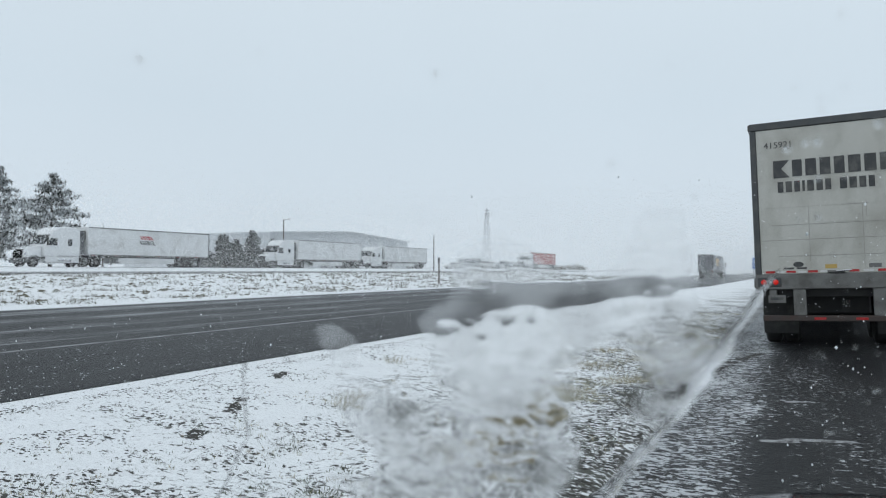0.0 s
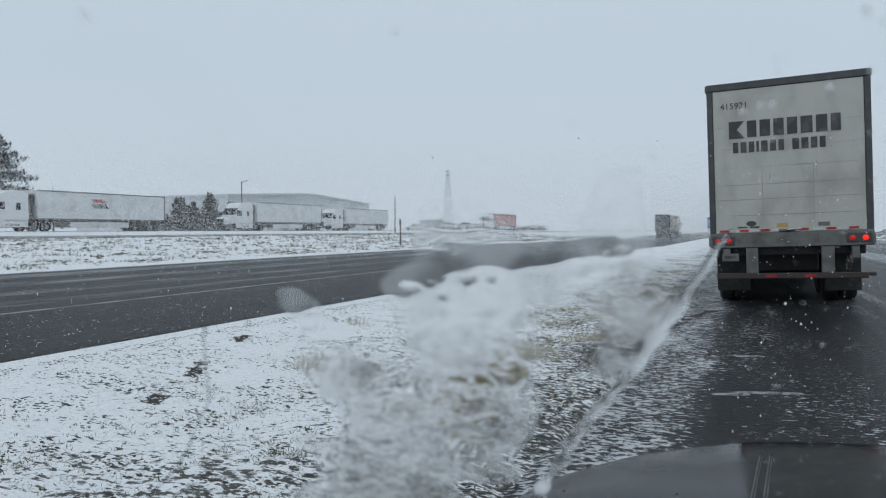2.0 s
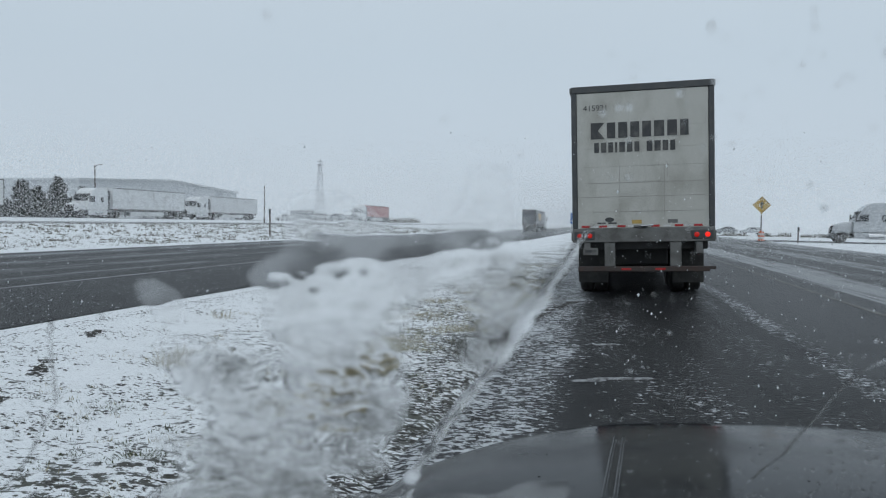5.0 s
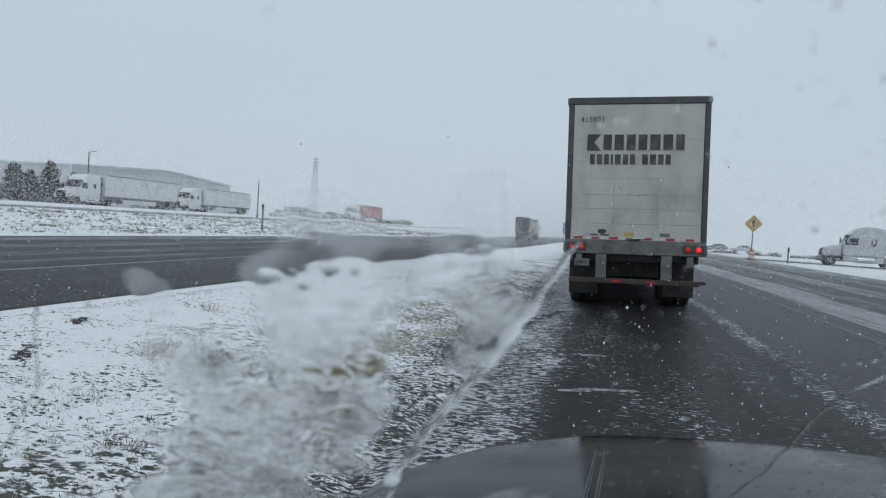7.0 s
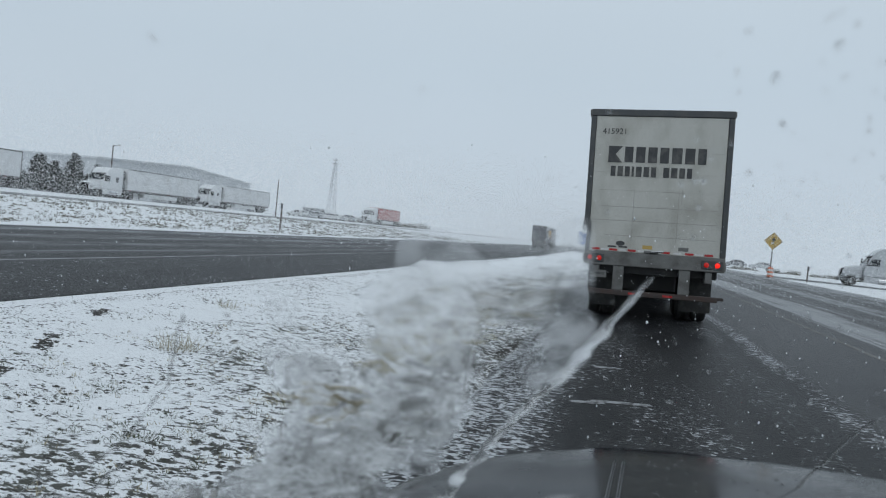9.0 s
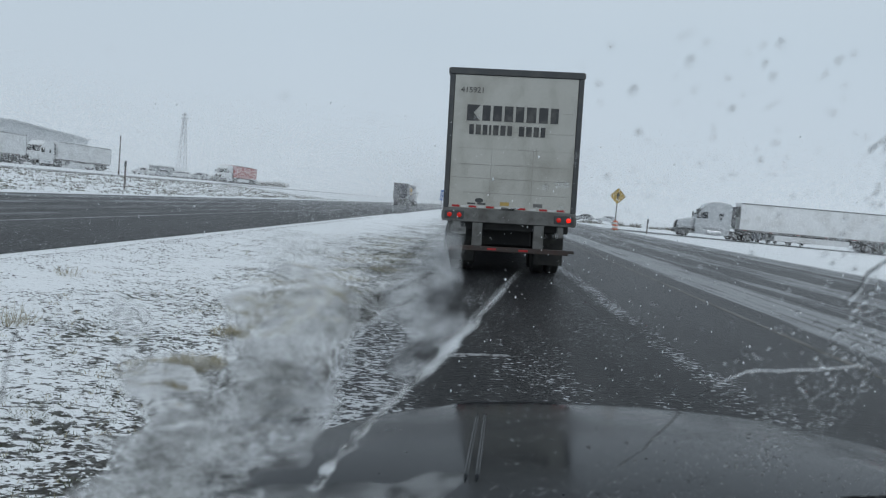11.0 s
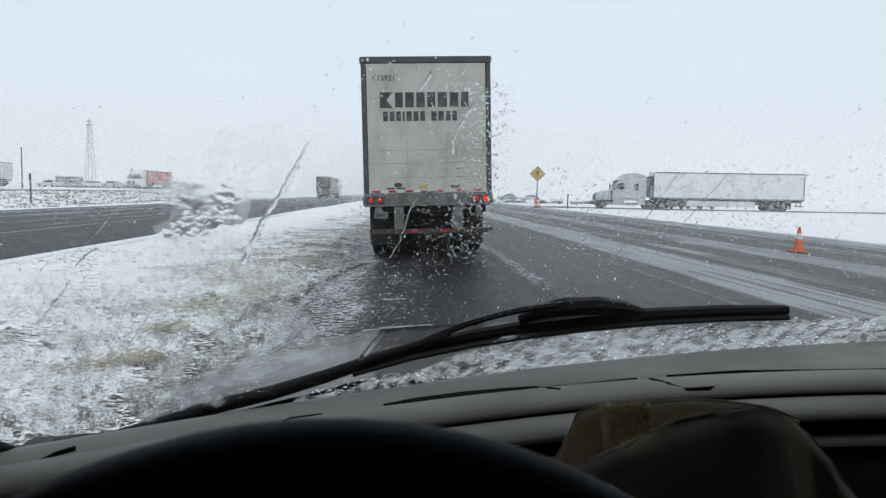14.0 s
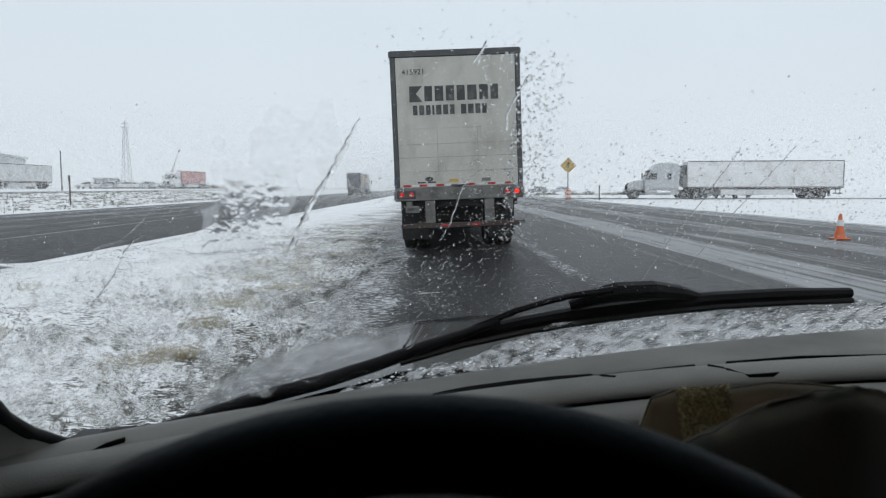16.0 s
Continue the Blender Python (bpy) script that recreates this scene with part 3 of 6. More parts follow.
def trailer(root, skin, rear="plain", length=16.15, wheels=(2.2, 3.45)):
    """A box trailer with its rear at y = 0, running forward along y."""
    W, z0, z1 = 1.295, 1.15, 4.1
    part("trailer_box", box(-W + 0.02, W - 0.02, 0.06, length, z0 + 0.14, z1 - 0.03, 0.03), skin, root)
    for s in (-1, 1):
        part("top_rail", box(s * W - 0.03, s * W + 0.03, 0.04, length + 0.02, z1 - 0.11, z1, 0.012), "frame_grey" if skin != "black_skin" else "trailer_side", root)
        part("bottom_rail", box(s * W - 0.028, s * W + 0.028, 0.04, length, z0, z0 + 0.17, 0.012), "frame_grey", root)
        for k in range(12):
            y = 0.7 + k * (length - 1.2) / 11
            part("tape", box(s * (W + 0.029), s * (W + 0.031), y - 0.14, y + 0.14, z0 + 0.05, z0 + 0.10), "red_tape" if k % 2 else "white_tape", root)
    part("floor_frame", box(-W + 0.1, W - 0.1, 0.2, length - 0.1, z0 - 0.18, z0 + 0.02, 0.02), "chassis", root)
    bogie = part("bogie", box(-0.55, 0.55, 1.2, 4.6, 0.62, 0.97, 0.03), "chassis", root)
    for y in wheels:
        part("axle", rod((-1.0, y, 0.5), (1.0, y, 0.5), 0.065), "chassis", bogie)
        for s in (-1, 1):
            wheel(root, s * 1.10, y, outer=s)
            wheel(root, s * 0.78, y, outer=s)
    for s in (-1, 1):
        part("mudflap", box(s * 0.95 - 0.3, s * 0.95 + 0.3, 1.35, 1.362, 0.25, 0.95), "rubber", root)
        leg = part("landing_leg", box(s * 0.85 - 0.07, s * 0.85 + 0.07, length - 3.0, length - 2.86, 0.32, 1.0, 0.01), "frame_grey", root)
        part("foot", box(s * 0.85 - 0.13, s * 0.85 + 0.13, length - 3.05, length - 2.8, 0.26, 0.32, 0.01), "frame_grey", leg)
        part("side_skirt", box(s * 1.2 - 0.012, s * 1.2 + 0.012, 5.2, length - 3.6, 0.42, 1.0), "trailer_side" if skin != "black_skin" else "chassis", root)
    part("front_reefer", box(-0.9, 0.9, length + 0.001, length + 0.12, 2.6, 3.7, 0.05), "frame_grey", root)
    # rear frame and doors
    dark = "frame_dark" if rear == "worn" else "frame_grey"
    fw, hh = (0.05, 0.13) if rear == "worn" else (0.065, 0.17)
    part("rear_header", box(-W, W, -0.02, 0.1, z1 - hh, z1, 0.012), dark, root)
    for s in (-1, 1):
        part("rear_post", box(s * (W - fw) - fw, s * (W - fw) + fw, -0.02, 0.1, z0 + 0.24, z1 - hh - 0.002, 0.012), dark, root)
    part("rear_sill", box(-W, W, -0.03, 0.12, z0 - 0.03, z0 + 0.24, 0.012), "frame_grey", root)
    if rear != "worn":
        for s in (-1, 1):
            d = part("rear_door", box(min(s * 0.01, s * 1.16), max(s * 0.01, s * 1.16), 0.0, 0.05, z0 + 0.26, z1 - 0.19, 0.01), skin, root)
            for k in (0.25, 0.9):
                part("lock_rod", rod((s * k, -0.025, z0 + 0.25), (s * k, -0.025, z1 - 0.2), 0.017), "chrome", d)
            for z in (1.7, 2.6, 3.5):
                part("hinge", box(min(s * 1.0, s * 1.2), max(s * 1.0, s * 1.2), -0.03, 0.0, z, z + 0.06), "frame_grey", d)
        for s in (-1, 1):
            part("tail_lamp", rod((s * 1.1, -0.05, 1.2), (s * 1.1, -0.03, 1.2), 0.06), "brake_dim", root)
        part("underride_guard", box(-1.1, 1.1, -0.02, 0.08, 0.52, 0.62, 0.01), "frame_grey", root)
        for s in (-0.5, 0.5):
            part("guard_post", box(s - 0.05, s + 0.05, 0.0, 0.08, 0.622, z0 - 0.03), "frame_grey", root)
    return W, z0, z1


def tractor(root, paint, y0, hood=True):
    """A sleeper tractor whose back is at y0, facing +y."""
    body = prism([(y0, 1.05), (y0, 3.6), (y0 + 0.3, 3.85), (y0 + 1.3, 3.98), (y0 + 2.1, 3.92), (y0 + 2.75, 3.6), (y0 + 3.1, 3.06), (y0 + 3.62, 2.15), (y0 + 3.72, 1.05)], -1.2, 1.2, 0.09)
    cab = part("cab", body, paint, root, smooth=False)
    hd = prism([(y0 + 3.72, 0.95), (y0 + 3.72, 2.12), (y0 + 4.4, 2.02), (y0 + 5.25, 1.78), (y0 + 5.45, 1.5), (y0 + 5.5, 0.9)], -0.86, 0.86, 0.1)
    hoodp = part("bonnet", hd, paint, root)
    part("grille", prism([(y0 + 5.15, 0.87), (y0 + 5.15, 1.70), (y0 + 5.34, 1.68), (y0 + 5.53, 1.45), (y0 + 5.56, 0.88)], -0.68, 0.68, 0.02), "slot", hoodp)
    part("bumper", prism([(y0 + 4.95, 0.4), (y0 + 4.95, 0.86), (y0 + 5.6, 0.86), (y0 + 5.66, 0.7), (y0 + 5.6, 0.4)], -1.2, 1.2, 0.05), "frame_dark", root)
    part("windscreen", prism([(y0 + 3.14, 2.97), (y0 + 3.57, 2.22), (y0 + 3.63, 2.24), (y0 + 3.20, 3.0)], -1.06, 1.06), "dark_glass", cab)
    part("sun_visor", prism([(y0 + 2.98, 3.12), (y0 + 3.3, 2.98), (y0 + 3.33, 3.02), (y0 + 3.0, 3.18)], -1.1, 1.1), "chassis", cab)
    for s in (-1, 1):
        x = s * 1.2
        part("side_window", prism([(y0 + 2.4, 2.12), (y0 + 2.4, 2.8), (y0 + 3.1, 2.8), (y0 + 3.46, 2.12)], x - 0.012, x + 0.012), "dark_glass", cab)
        part("sleeper_window", box(x - 0.012, x + 0.012, y0 + 0.85, y0 + 1.3, 2.1, 2.75, 0.01), "dark_glass", cab)
        door = part("door", box(x - 0.008, x + 0.008, y0 + 2.4, y0 + 3.55, 1.1, 2.08, 0.006), paint, cab)
        part("handle", box(x + s * 0.01 - 0.01, x + s * 0.01 + 0.01, y0 + 2.5, y0 + 2.66, 1.85, 1.89), "chassis", door)
        arm = part("mirror", box(s * 1.42 - 0.1, s * 1.42 + 0.1, y0 + 3.45, y0 + 3.58, 2.1, 2.85, 0.03), "chassis", root)
        part("mirror_arm", rod((s * 1.18, y0 + 3.4, 2.75), (s * 1.42, y0 + 3.5, 2.75), 0.02), "chassis", arm)
        part("headlamp", box(s * 0.96 - 0.16, s * 0.96 + 0.16, y0 + 5.22, y0 + 5.42, 1.12, 1.38, 0.04), "chrome", hoodp)
        part("fender", prism([(y0 + 4.0, 0.95), (y0 + 4.12, 1.28), (y0 + 4.45, 1.42), (y0 + 4.95, 1.42), (y0 + 5.3, 1.25), (y0 + 5.4, 0.9), (y0 + 5.2, 0.9), (y0 + 5.0, 1.1), (y0 + 4.4, 1.1), (y0 + 4.2, 0.95)], s * 0.82 if s > 0 else -1.22, 1.22 if s > 0 else s * 0.82, 0.02), paint, root)
        tank = part("fuel_tank", lathe([(0.12, y0 + 0.9), (0.32, y0 + 0.93), (0.33, y0 + 2.35), (0.12, y0 + 2.4)], 18, "x"), "chrome", root)
        tank.data.transform(Matrix.Translation((s * 0.92, 0, 0.72)) @ Matrix(((0, 1, 0, 0), (1, 0, 0, 0), (0, 0, 1, 0), (0, 0, 0, 1))))
        part("side_fairing", box(s * 1.18 - 0.02, s * 1.18 + 0.02, y0 + 0.1, y0 + 3.6, 0.45, 1.04, 0.01), paint, root)
        # extender panels coloured dark to stand for the shaded gap behind the cab
        part("left_extender_shade" if s < 0 else "right_extender_shade", box(s * 1.15 - 0.02, s * 1.15 + 0.02, y0 - 0.45, y0 - 0.002, 1.3, 3.6, 0.01), "frame_dark", root)
        wheel(root, s * 1.03, y0 + 4.72, 0.5, 0.3, outer=s)
        for y in (y0 - 1.75, y0 - 0.45):
            wheel(root, s * 1.10, y, outer=s)
            wheel(root, s * 0.78, y, outer=s)
    part("chassis_rail", box(-0.45, 0.45, y0 - 2.4, y0 + 4.9, 0.7, 0.95, 0.02), "chassis", root)
    part("fifth_wheel", box(-0.45, 0.45, y0 - 1.6, y0 - 0.6, 0.952, 0.97), "chassis", root)


def bars(root, x0, z, height, widths, gap, material, side, name="letter_bar", slant=0.0, face=-0.006):
    """A row of plain blocks where lettering stands; side: 'rear', or the x of a side wall."""
    u = x0
    for w in widths:
        if w > 0:
            if side == "rear":
                bm = prism([(u, z), (u + w, z), (u + w + slant, z + height), (u + slant, z + height)], face, face + 0.005, axis="y")
            else:
                bm = prism([(u, z), (u + w, z), (u + w + slant, z + height), (u + slant, z + height)], side - 0.003, side + 0.003)
            part(name, bm, material, root)
        u += abs(w) + gap
    return u


def semi(m, label, skin, paint, group="", rear="plain", cab=True):
    root = thing("semi_truck", label, "truck", m, group)
    trailer(root, skin, rear)
    if cab:
        tractor(root, paint, 17.0)
    return root


def text_mesh(name, body, size, material, m, parent):
    cu = bpy.data.curves.new(name, "FONT")
    cu.body, cu.size, cu.extrude, cu.align_x = body, size, 0.002, "LEFT"
    tmp = bpy.data.objects.new(name, cu)
    me = bpy.data.meshes.new_from_object(tmp)
    bpy.data.objects.remove(tmp)
    me.materials.clear()
    me.materials.append(M[material])
    me.transform(m)
    ob = new(name, me)
    ob.parent = parent
    return ob


def worn_rear(root):
    """The dirty white rear of the standing trailer: roller door, dark frame, lamps, tapes and underride guard."""
    z0, z1 = 1.15, 4.1
    door = part("rear_door", box(-1.193, 1.193, 0.012, 0.05, z0 + 0.242, z1 - 0.132, 0.006), "door_white", root, "dirty off-white rear door")
    rows = [1.392, 1.70, 1.985, 2.25, 2.56, 2.9, 3.3, 3.967]
    for a, b in zip(rows, rows[1:]):
        for xa, xb in ((-1.19, -0.405), (-0.405, 0.405), (0.405, 1.19)) if b < 2.6 else ((-1.19, 1.19),):
            part("panel", box(xa + 0.0012, xb - 0.0012, 0.002, 0.013, a + 0.0012, b - 0.0012, 0.0015), "door_white", door)
    part("patch_plate", box(-0.16, 0.33, -0.003, 0.002, 2.27, 2.53, 0.002), "door_white", door)
    for x, a, b in ((-0.405, 1.60, 2.55), (0.405, 1.62, 2.6), (0.30, 2.3, 2.62), (0.46, 2.34, 2.62)):
        part("seam", box(x - 0.004, x + 0.004, 0.0, 0.0025, a, b), "seam", door)
    for z, a, b in ((2.25, -1.0, 1.1), (1.985, -1.15, 1.12), (1.70, -0.9, 1.1), (2.56, 0.1, 0.5)):
        part("seam", box(a, b, -0.001, 0.0022, z - 0.005, z + 0.005), "seam", door)
    # company name as two rows of plain blocks, the first one slanted
    part("logo_block", prism([(-0.93, 3.09), (-0.93, 3.40), (-0.67, 3.40), (-0.80, 3.25), (-0.67, 3.09)], -0.006, 0.0, axis="y"), "letter", root)
    bars(root, -0.63, 3.10, 0.295, (0.155, 0.17, 0.165, 0.16, 0.185, 0.175, 0.15), 0.052, "letter", "rear", "letter_block")
    bars(root, -0.87, 2.83, 0.19, (0.09, 0.1, 0.09, 0.04, 0.105, 0.1, 0.09, -0.06, 0.105, 0.11, 0.1, 0.09), 0.036, "letter", "rear", "letter_block")
    text_mesh("unit_number", "415921", 0.155, "letter", Matrix.Translation((-1.07, -0.002, 3.63)) @ pose(0, 0, 0, 90, 0, 0), root)
    for k, x in enumerate((-1.05, -0.72, -0.38, 0.0, 0.24, 0.66, 1.0)):
        part("tape", box(x - 0.075, x + 0.075, -0.004, 0.0, 1.405, 1.445), "red_tape" if k != 3 else "white_tape", root)
    for k, x in enumerate((-0.88, -0.55, -0.2, 0.45, 0.83)):
        part("tape", box(x - 0.07, x + 0.07, -0.004, 0.0, 1.405, 1.44), "white_tape", root)
    for x in (-0.75, -0.55):
        part("badge_bar", box(x - 0.08, x + 0.08, -0.003, 0.0, 1.47, 1.50), "letter", root)
    part("badge_oval", lathe([(0.075, 0.0), (0.075, 0.004)], 20, "x"), "letter", root).data.transform(Matrix.Translation((-0.6, -0.004, 1.55)) @ Matrix(((0, 1.1, 0, 0), (1, 0, 0, 0), (0, 0, 0.62, 0), (0, 0, 0, 1))))
    for x in (-0.1, 0.55):
        part("label_plate", box(x - 0.09, x + 0.09, -0.004, 0.0, 1.47, 1.54), "sign_yellow" if x < 0 else "frame_grey", root)
    latch = part("latch", box(-0.16, 0.1, -0.05, 0.0, 1.395, 1.44, 0.01), "frame_grey", root)
    part("latch_handle", rod((-0.03, -0.07, 1.42), (0.2, -0.07, 1.44), 0.015), "chrome", latch)
    # rear lamps: two a side, lit
    for s in (-1, 1):
        housing = part("lamp_housing", box(s * 1.07 - 0.19, s * 1.07 + 0.19, -0.045, -0.03, 1.17, 1.33, 0.01), "frame_dark", root)
        for k, x in enumerate((s * 1.16, s * 0.97)):
            part("tail_lamp", lathe([(0.047, -0.012), (0.043, -0.022), (0.02, -0.028)], 18, "x"), "brake" if s > 0 and k == 0 else "brake_dim", housing, "lit red lamp").data.transform(Matrix.Translation((x, -0.044, 1.25)) @ Matrix(((0, 1, 0, 0), (1, 0, 0, 0), (0, 0, 1, 0), (0, 0, 0, 1))))
    # underride guard
    part("underride_guard", box(-1.2, 1.2, -0.03, 0.07, 0.56, 0.66, 0.012), "rust", root)
    for x in (-0.3, 0.32):
        part("guard_tape", box(x - 0.09, x + 0.09, -0.033, -0.03, 0.59, 0.63), "red_tape", root)
    for s in (-1, 1):
        part("guard_post", prism([(-0.01, 0.662), (-0.01, 1.118), (0.16, 1.118), (0.08, 0.662)], s * 0.6 - 0.1, s * 0.6 + 0.1, 0.01), "frame_grey", root)
        part("side_bracket", box(s * 1.02 - 0.06, s * 1.02 + 0.06, 0.0, 0.3, 0.9, 1.118, 0.01), "frame_grey", root)
    part("guard_end", box(1.2, 1.31, -0.02, 0.05, 0.60, 0.66, 0.01), "rust", root)
    plate = part("number_plate", box(-1.10, -0.82, -0.012, -0.004, 0.88, 1.02, 0.004), "frame_grey", root)
    part("plate_bar", box(-1.06, -0.86, -0.016, -0.012, 0.93, 0.98), "letter", plate)


LEAN = -2.0
standing = semi(pose(1.895, 12.0, 0, 0, LEAN, 0), "white box trailer truck with dirty rear door standing on the shoulder", "trailer_side", "white_cab", rear="worn")
worn_rear(standing)

black = semi(pose(-13.6, 128, 0.0), "semi truck with black trailer and gold lettering, white cab", "black_skin", "white_cab")
for side in (-1.282, 1.282):
    bars(black, 4.0 if side > 0 else 4.0, 2.7, 0.75, (0.75, 0.6, 0.5, 0.3, 0.6, 0.5, 0.6, 0.5), 0.1, "gold", side)
    bars(black, 4.8, 2.15, 0.4, (0.35, 0.35, 0.35, 0.35, 0.35, 0.15, 0.35, 0.35, -0.3, 0.15, 0.35, 0.35), 0.08, "gold", side)

GROUP = "white trucks parked in a row on the rise"
parked = semi(pose(-64, 61, 1.3, 0, 0, 180), "white semi truck with red and black mark on its trailer, parked", "trailer_side", "white_cab", GROUP)
bars(parked, 8.2, 3.02, 0.42, (0.16, 0.3, 0.16, 0.3, 0.16), 0.1, "red_tape", -1.282, "logo_bar", 0.35)
bars(parked, 7.9, 2.45, 0.48, (0.3, 0.14, 0.3, 0.14, 0.3, 0.14), 0.1, "letter", -1.282, "logo_bar", 0.35)
semi(pose(-64.5, 94.8, 1.3, 0, 0, 180), "white semi truck with plain white trailer, parked", "trailer_side", "white_cab", GROUP)
semi(pose(-68, 124, 1.3, 0, 0, 180), "white semi truck with plain white trailer, parked", "trailer_side", "white_cab", GROUP)
semi(pose(-57, 174, 1.24, 0, 0, 180), "semi truck with dull red trailer and white cab", "red_skin", "white_cab")
semi(pose(45, 73.4, 0.04, 0, 0, 83.7), "silver-grey semi truck with long white trailer on the crossing road", "trailer_side", "grey_cab")


# ---- far buildings, poles, signs ----
def far_building():
    root = thing("warehouse", "long pale metal warehouse with low gable and snowy roof", "warehouse", pose(-88, 127, 1.2))
    part("wall", prism([(-26, 0), (-26, 6.7), (0, 8.0), (26, 6.7), (26, 0)], -40, 0.0), "metal_wall", root)
    for s in (-1, 1):
        bm = prism([(s * 26.5, 6.6), (s * 26.5, 6.95), (0, 8.3), (0, 7.95)], -40.4, 0.4)
        part("roof", bm, "snow_roof", root)
    for k, y in enumerate((-17, -8, 6, 18)):
        d = part("roller_door", box(0.0, 0.06, y - 2, y + 2, 0, 4.2), "dark_wall" if k == 1 else "trailer_side", root)
        part("door_frame", box(0.0, 0.1, y - 2.15, y - 2.0, 0, 4.3), "frame_grey", d)


def pole(x, y, z0, z1, r, arm, label):
    root = thing("light_pole", label, "pole", pose(x, y, z0))
    part("shaft", rod((0, 0, 0), (0, 0, z1 - z0), r, r * 0.6), "wood_pole", root)
    if arm:
        a = part("arm", rod((0, 0, z1 - z0 - 0.1), (arm, 0, z1 - z0 + 0.1), 0.04), "frame_grey", root)
        part("lamp_head", box(arm - 0.3 if arm < 0 else arm, arm if arm < 0 else arm + 0.3, -0.12, 0.12, z1 - z0 + 0.02, z1 - z0 + 0.16, 0.02), "frame_grey", a)


def tower():
    root = thing("radio_tower", "thin grey lattice tower with platform on top", "tower", pose(-80, 185, 0.8))
    h = 16.5
    for k in range(4):
        sx, sy = ((-1, -1), (1, -1), (1, 1), (-1, 1))[k]
        part("leg", rod((sx * 1.1, sy * 1.1, 0), (sx * 0.35, sy * 0.35, h), 0.09, 0.06, 6), "lattice", root)
    for k in range(9):
        f0, f1 = k / 9, (k + 1) / 9
        w0, w1 = 1.1 - 0.75 * f0, 1.1 - 0.75 * f1
        for a, b in (((-1, -1), (1, -1)), ((1, -1), (1, 1)), ((1, 1), (-1, 1)), ((-1, 1), (-1, -1))):
            part("brace", rod((a[0] * w0, a[1] * w0, h * f0), (b[0] * w1, b[1] * w1, h * f1), 0.045, n=5), "lattice", root)
    part("platform", box(-0.75, 0.75, -0.75, 0.75, h, h + 0.2, 0.02), "lattice", root)
    part("cage", box(-0.6, 0.6, -0.6, 0.6, h + 0.9, h + 1.1, 0.02), "lattice", root)
    part("mast", rod((0, 0, h), (0, 0, h + 1.7), 0.12), "lattice", root)


def warning_sign():
    root = thing("warning_sign", "yellow diamond warning sign with black arrow on a post", "road sign", pose(15.5, 72.3, 0.08, 0, 0, 4))
    part("post", box(-0.05, 0.05, 0.03, 0.1, 0, 4.1), "frame_grey", root)
    d = 0.86
    face = part("sign_face", prism([(0, 3.55 - d), (d, 3.55), (0, 3.55 + d), (-d, 3.55)], -0.0, 0.025, 0.0, axis="y"), "sign_yellow", root)
    part("border", prism([(0, 3.55 - d * 0.93), (d * 0.93, 3.55), (0, 3.55 + d * 0.93), (-d * 0.93, 3.55), (-d * 0.87, 3.55), (0, 3.55 + d * 0.87), (d * 0.87, 3.55), (0, 3.55 - d * 0.87), (-0.03, 3.55 - d * 0.9)], -0.004, 0.0, axis="y"), "letter", face)
    part("arrow", prism([(-0.07, 3.2), (0.07, 3.2), (0.07, 3.6), (0.22, 3.6), (0.02, 3.98), (-0.18, 3.6), (-0.07, 3.6)], -0.005, 0.0, axis="y"), "letter", face)


def drum(x, y, z):
    root = thing("traffic_drum", "orange and white banded plastic traffic drum", "traffic drum", pose(x, y, z))
    for k, (a, b) in enumerate(((0.06, 0.26), (0.26, 0.44), (0.44, 0.62), (0.62, 0.8), (0.8, 0.95))):
        r0, r1 = 0.29 - 0.06 * a, 0.29 - 0.06 * b
        part("band", lathe([(r0 - 0.01, a), (r0, a + 0.01), (r1, b - 0.01), (r1 - 0.01, b)], 20, "z"), "orange" if k % 2 == 0 else "white_tape", root)
    part("base", lathe([(0.42, 0.0), (0.42, 0.04), (0.32, 0.06)], 20, "z"), "rubber", root)
    part("handle", box(-0.12, 0.12, -0.02, 0.02, 0.95, 1.03, 0.01), "orange", root)


def cone(x, y, z, h=0.7):
    root = thing("traffic_cone", "small orange traffic cone with white collar on wet asphalt", "traffic cone", pose(x, y, z), "cones along the lane edge")
    part("body", lathe([(0.13, 0.03), (0.03, h), (0.02, h + 0.005)], 20, "z"), "orange", root)
    part("collar", lathe([(0.083, h * 0.52), (0.084, h * 0.53), (0.058, h * 0.75), (0.056, h * 0.76)], 20, "z"), "white_tape", root)
    part("base", box(-0.18, 0.18, -0.18, 0.18, 0, 0.035, 0.01), "orange", root)


def marker_post(x, y, z, h, label):
    root = thing("marker_post", label, "marker post", pose(x, y, z))
    part("stake", box(-0.06, 0.06, -0.04, 0.04, 0, h, 0.01), "wood_pole", root)
    part("reflector", box(-0.09, 0.09, -0.055, -0.04, h - 0.45, h - 0.02, 0.01), "frame_dark", root)


def blue_sign():
    root = thing("road_sign", "small blue service sign on posts beside the median", "road sign", pose(-5.0, 121, 0))
    for s in (-0.5, 0.5):
        part("post", box(s - 0.05, s + 0.05, 0.02, 0.1, 0, 3.2), "frame_grey", root)
    face = part("sign_face", box(-0.75, 0.75, -0.01, 0.02, 1.6, 3.4, 0.005), "blue_sign", root)
    for z in (2.0, 2.5, 2.9):
        part("legend_bar", box(-0.5, 0.5, -0.014, -0.01, z, z + 0.16), "white_tape", face)


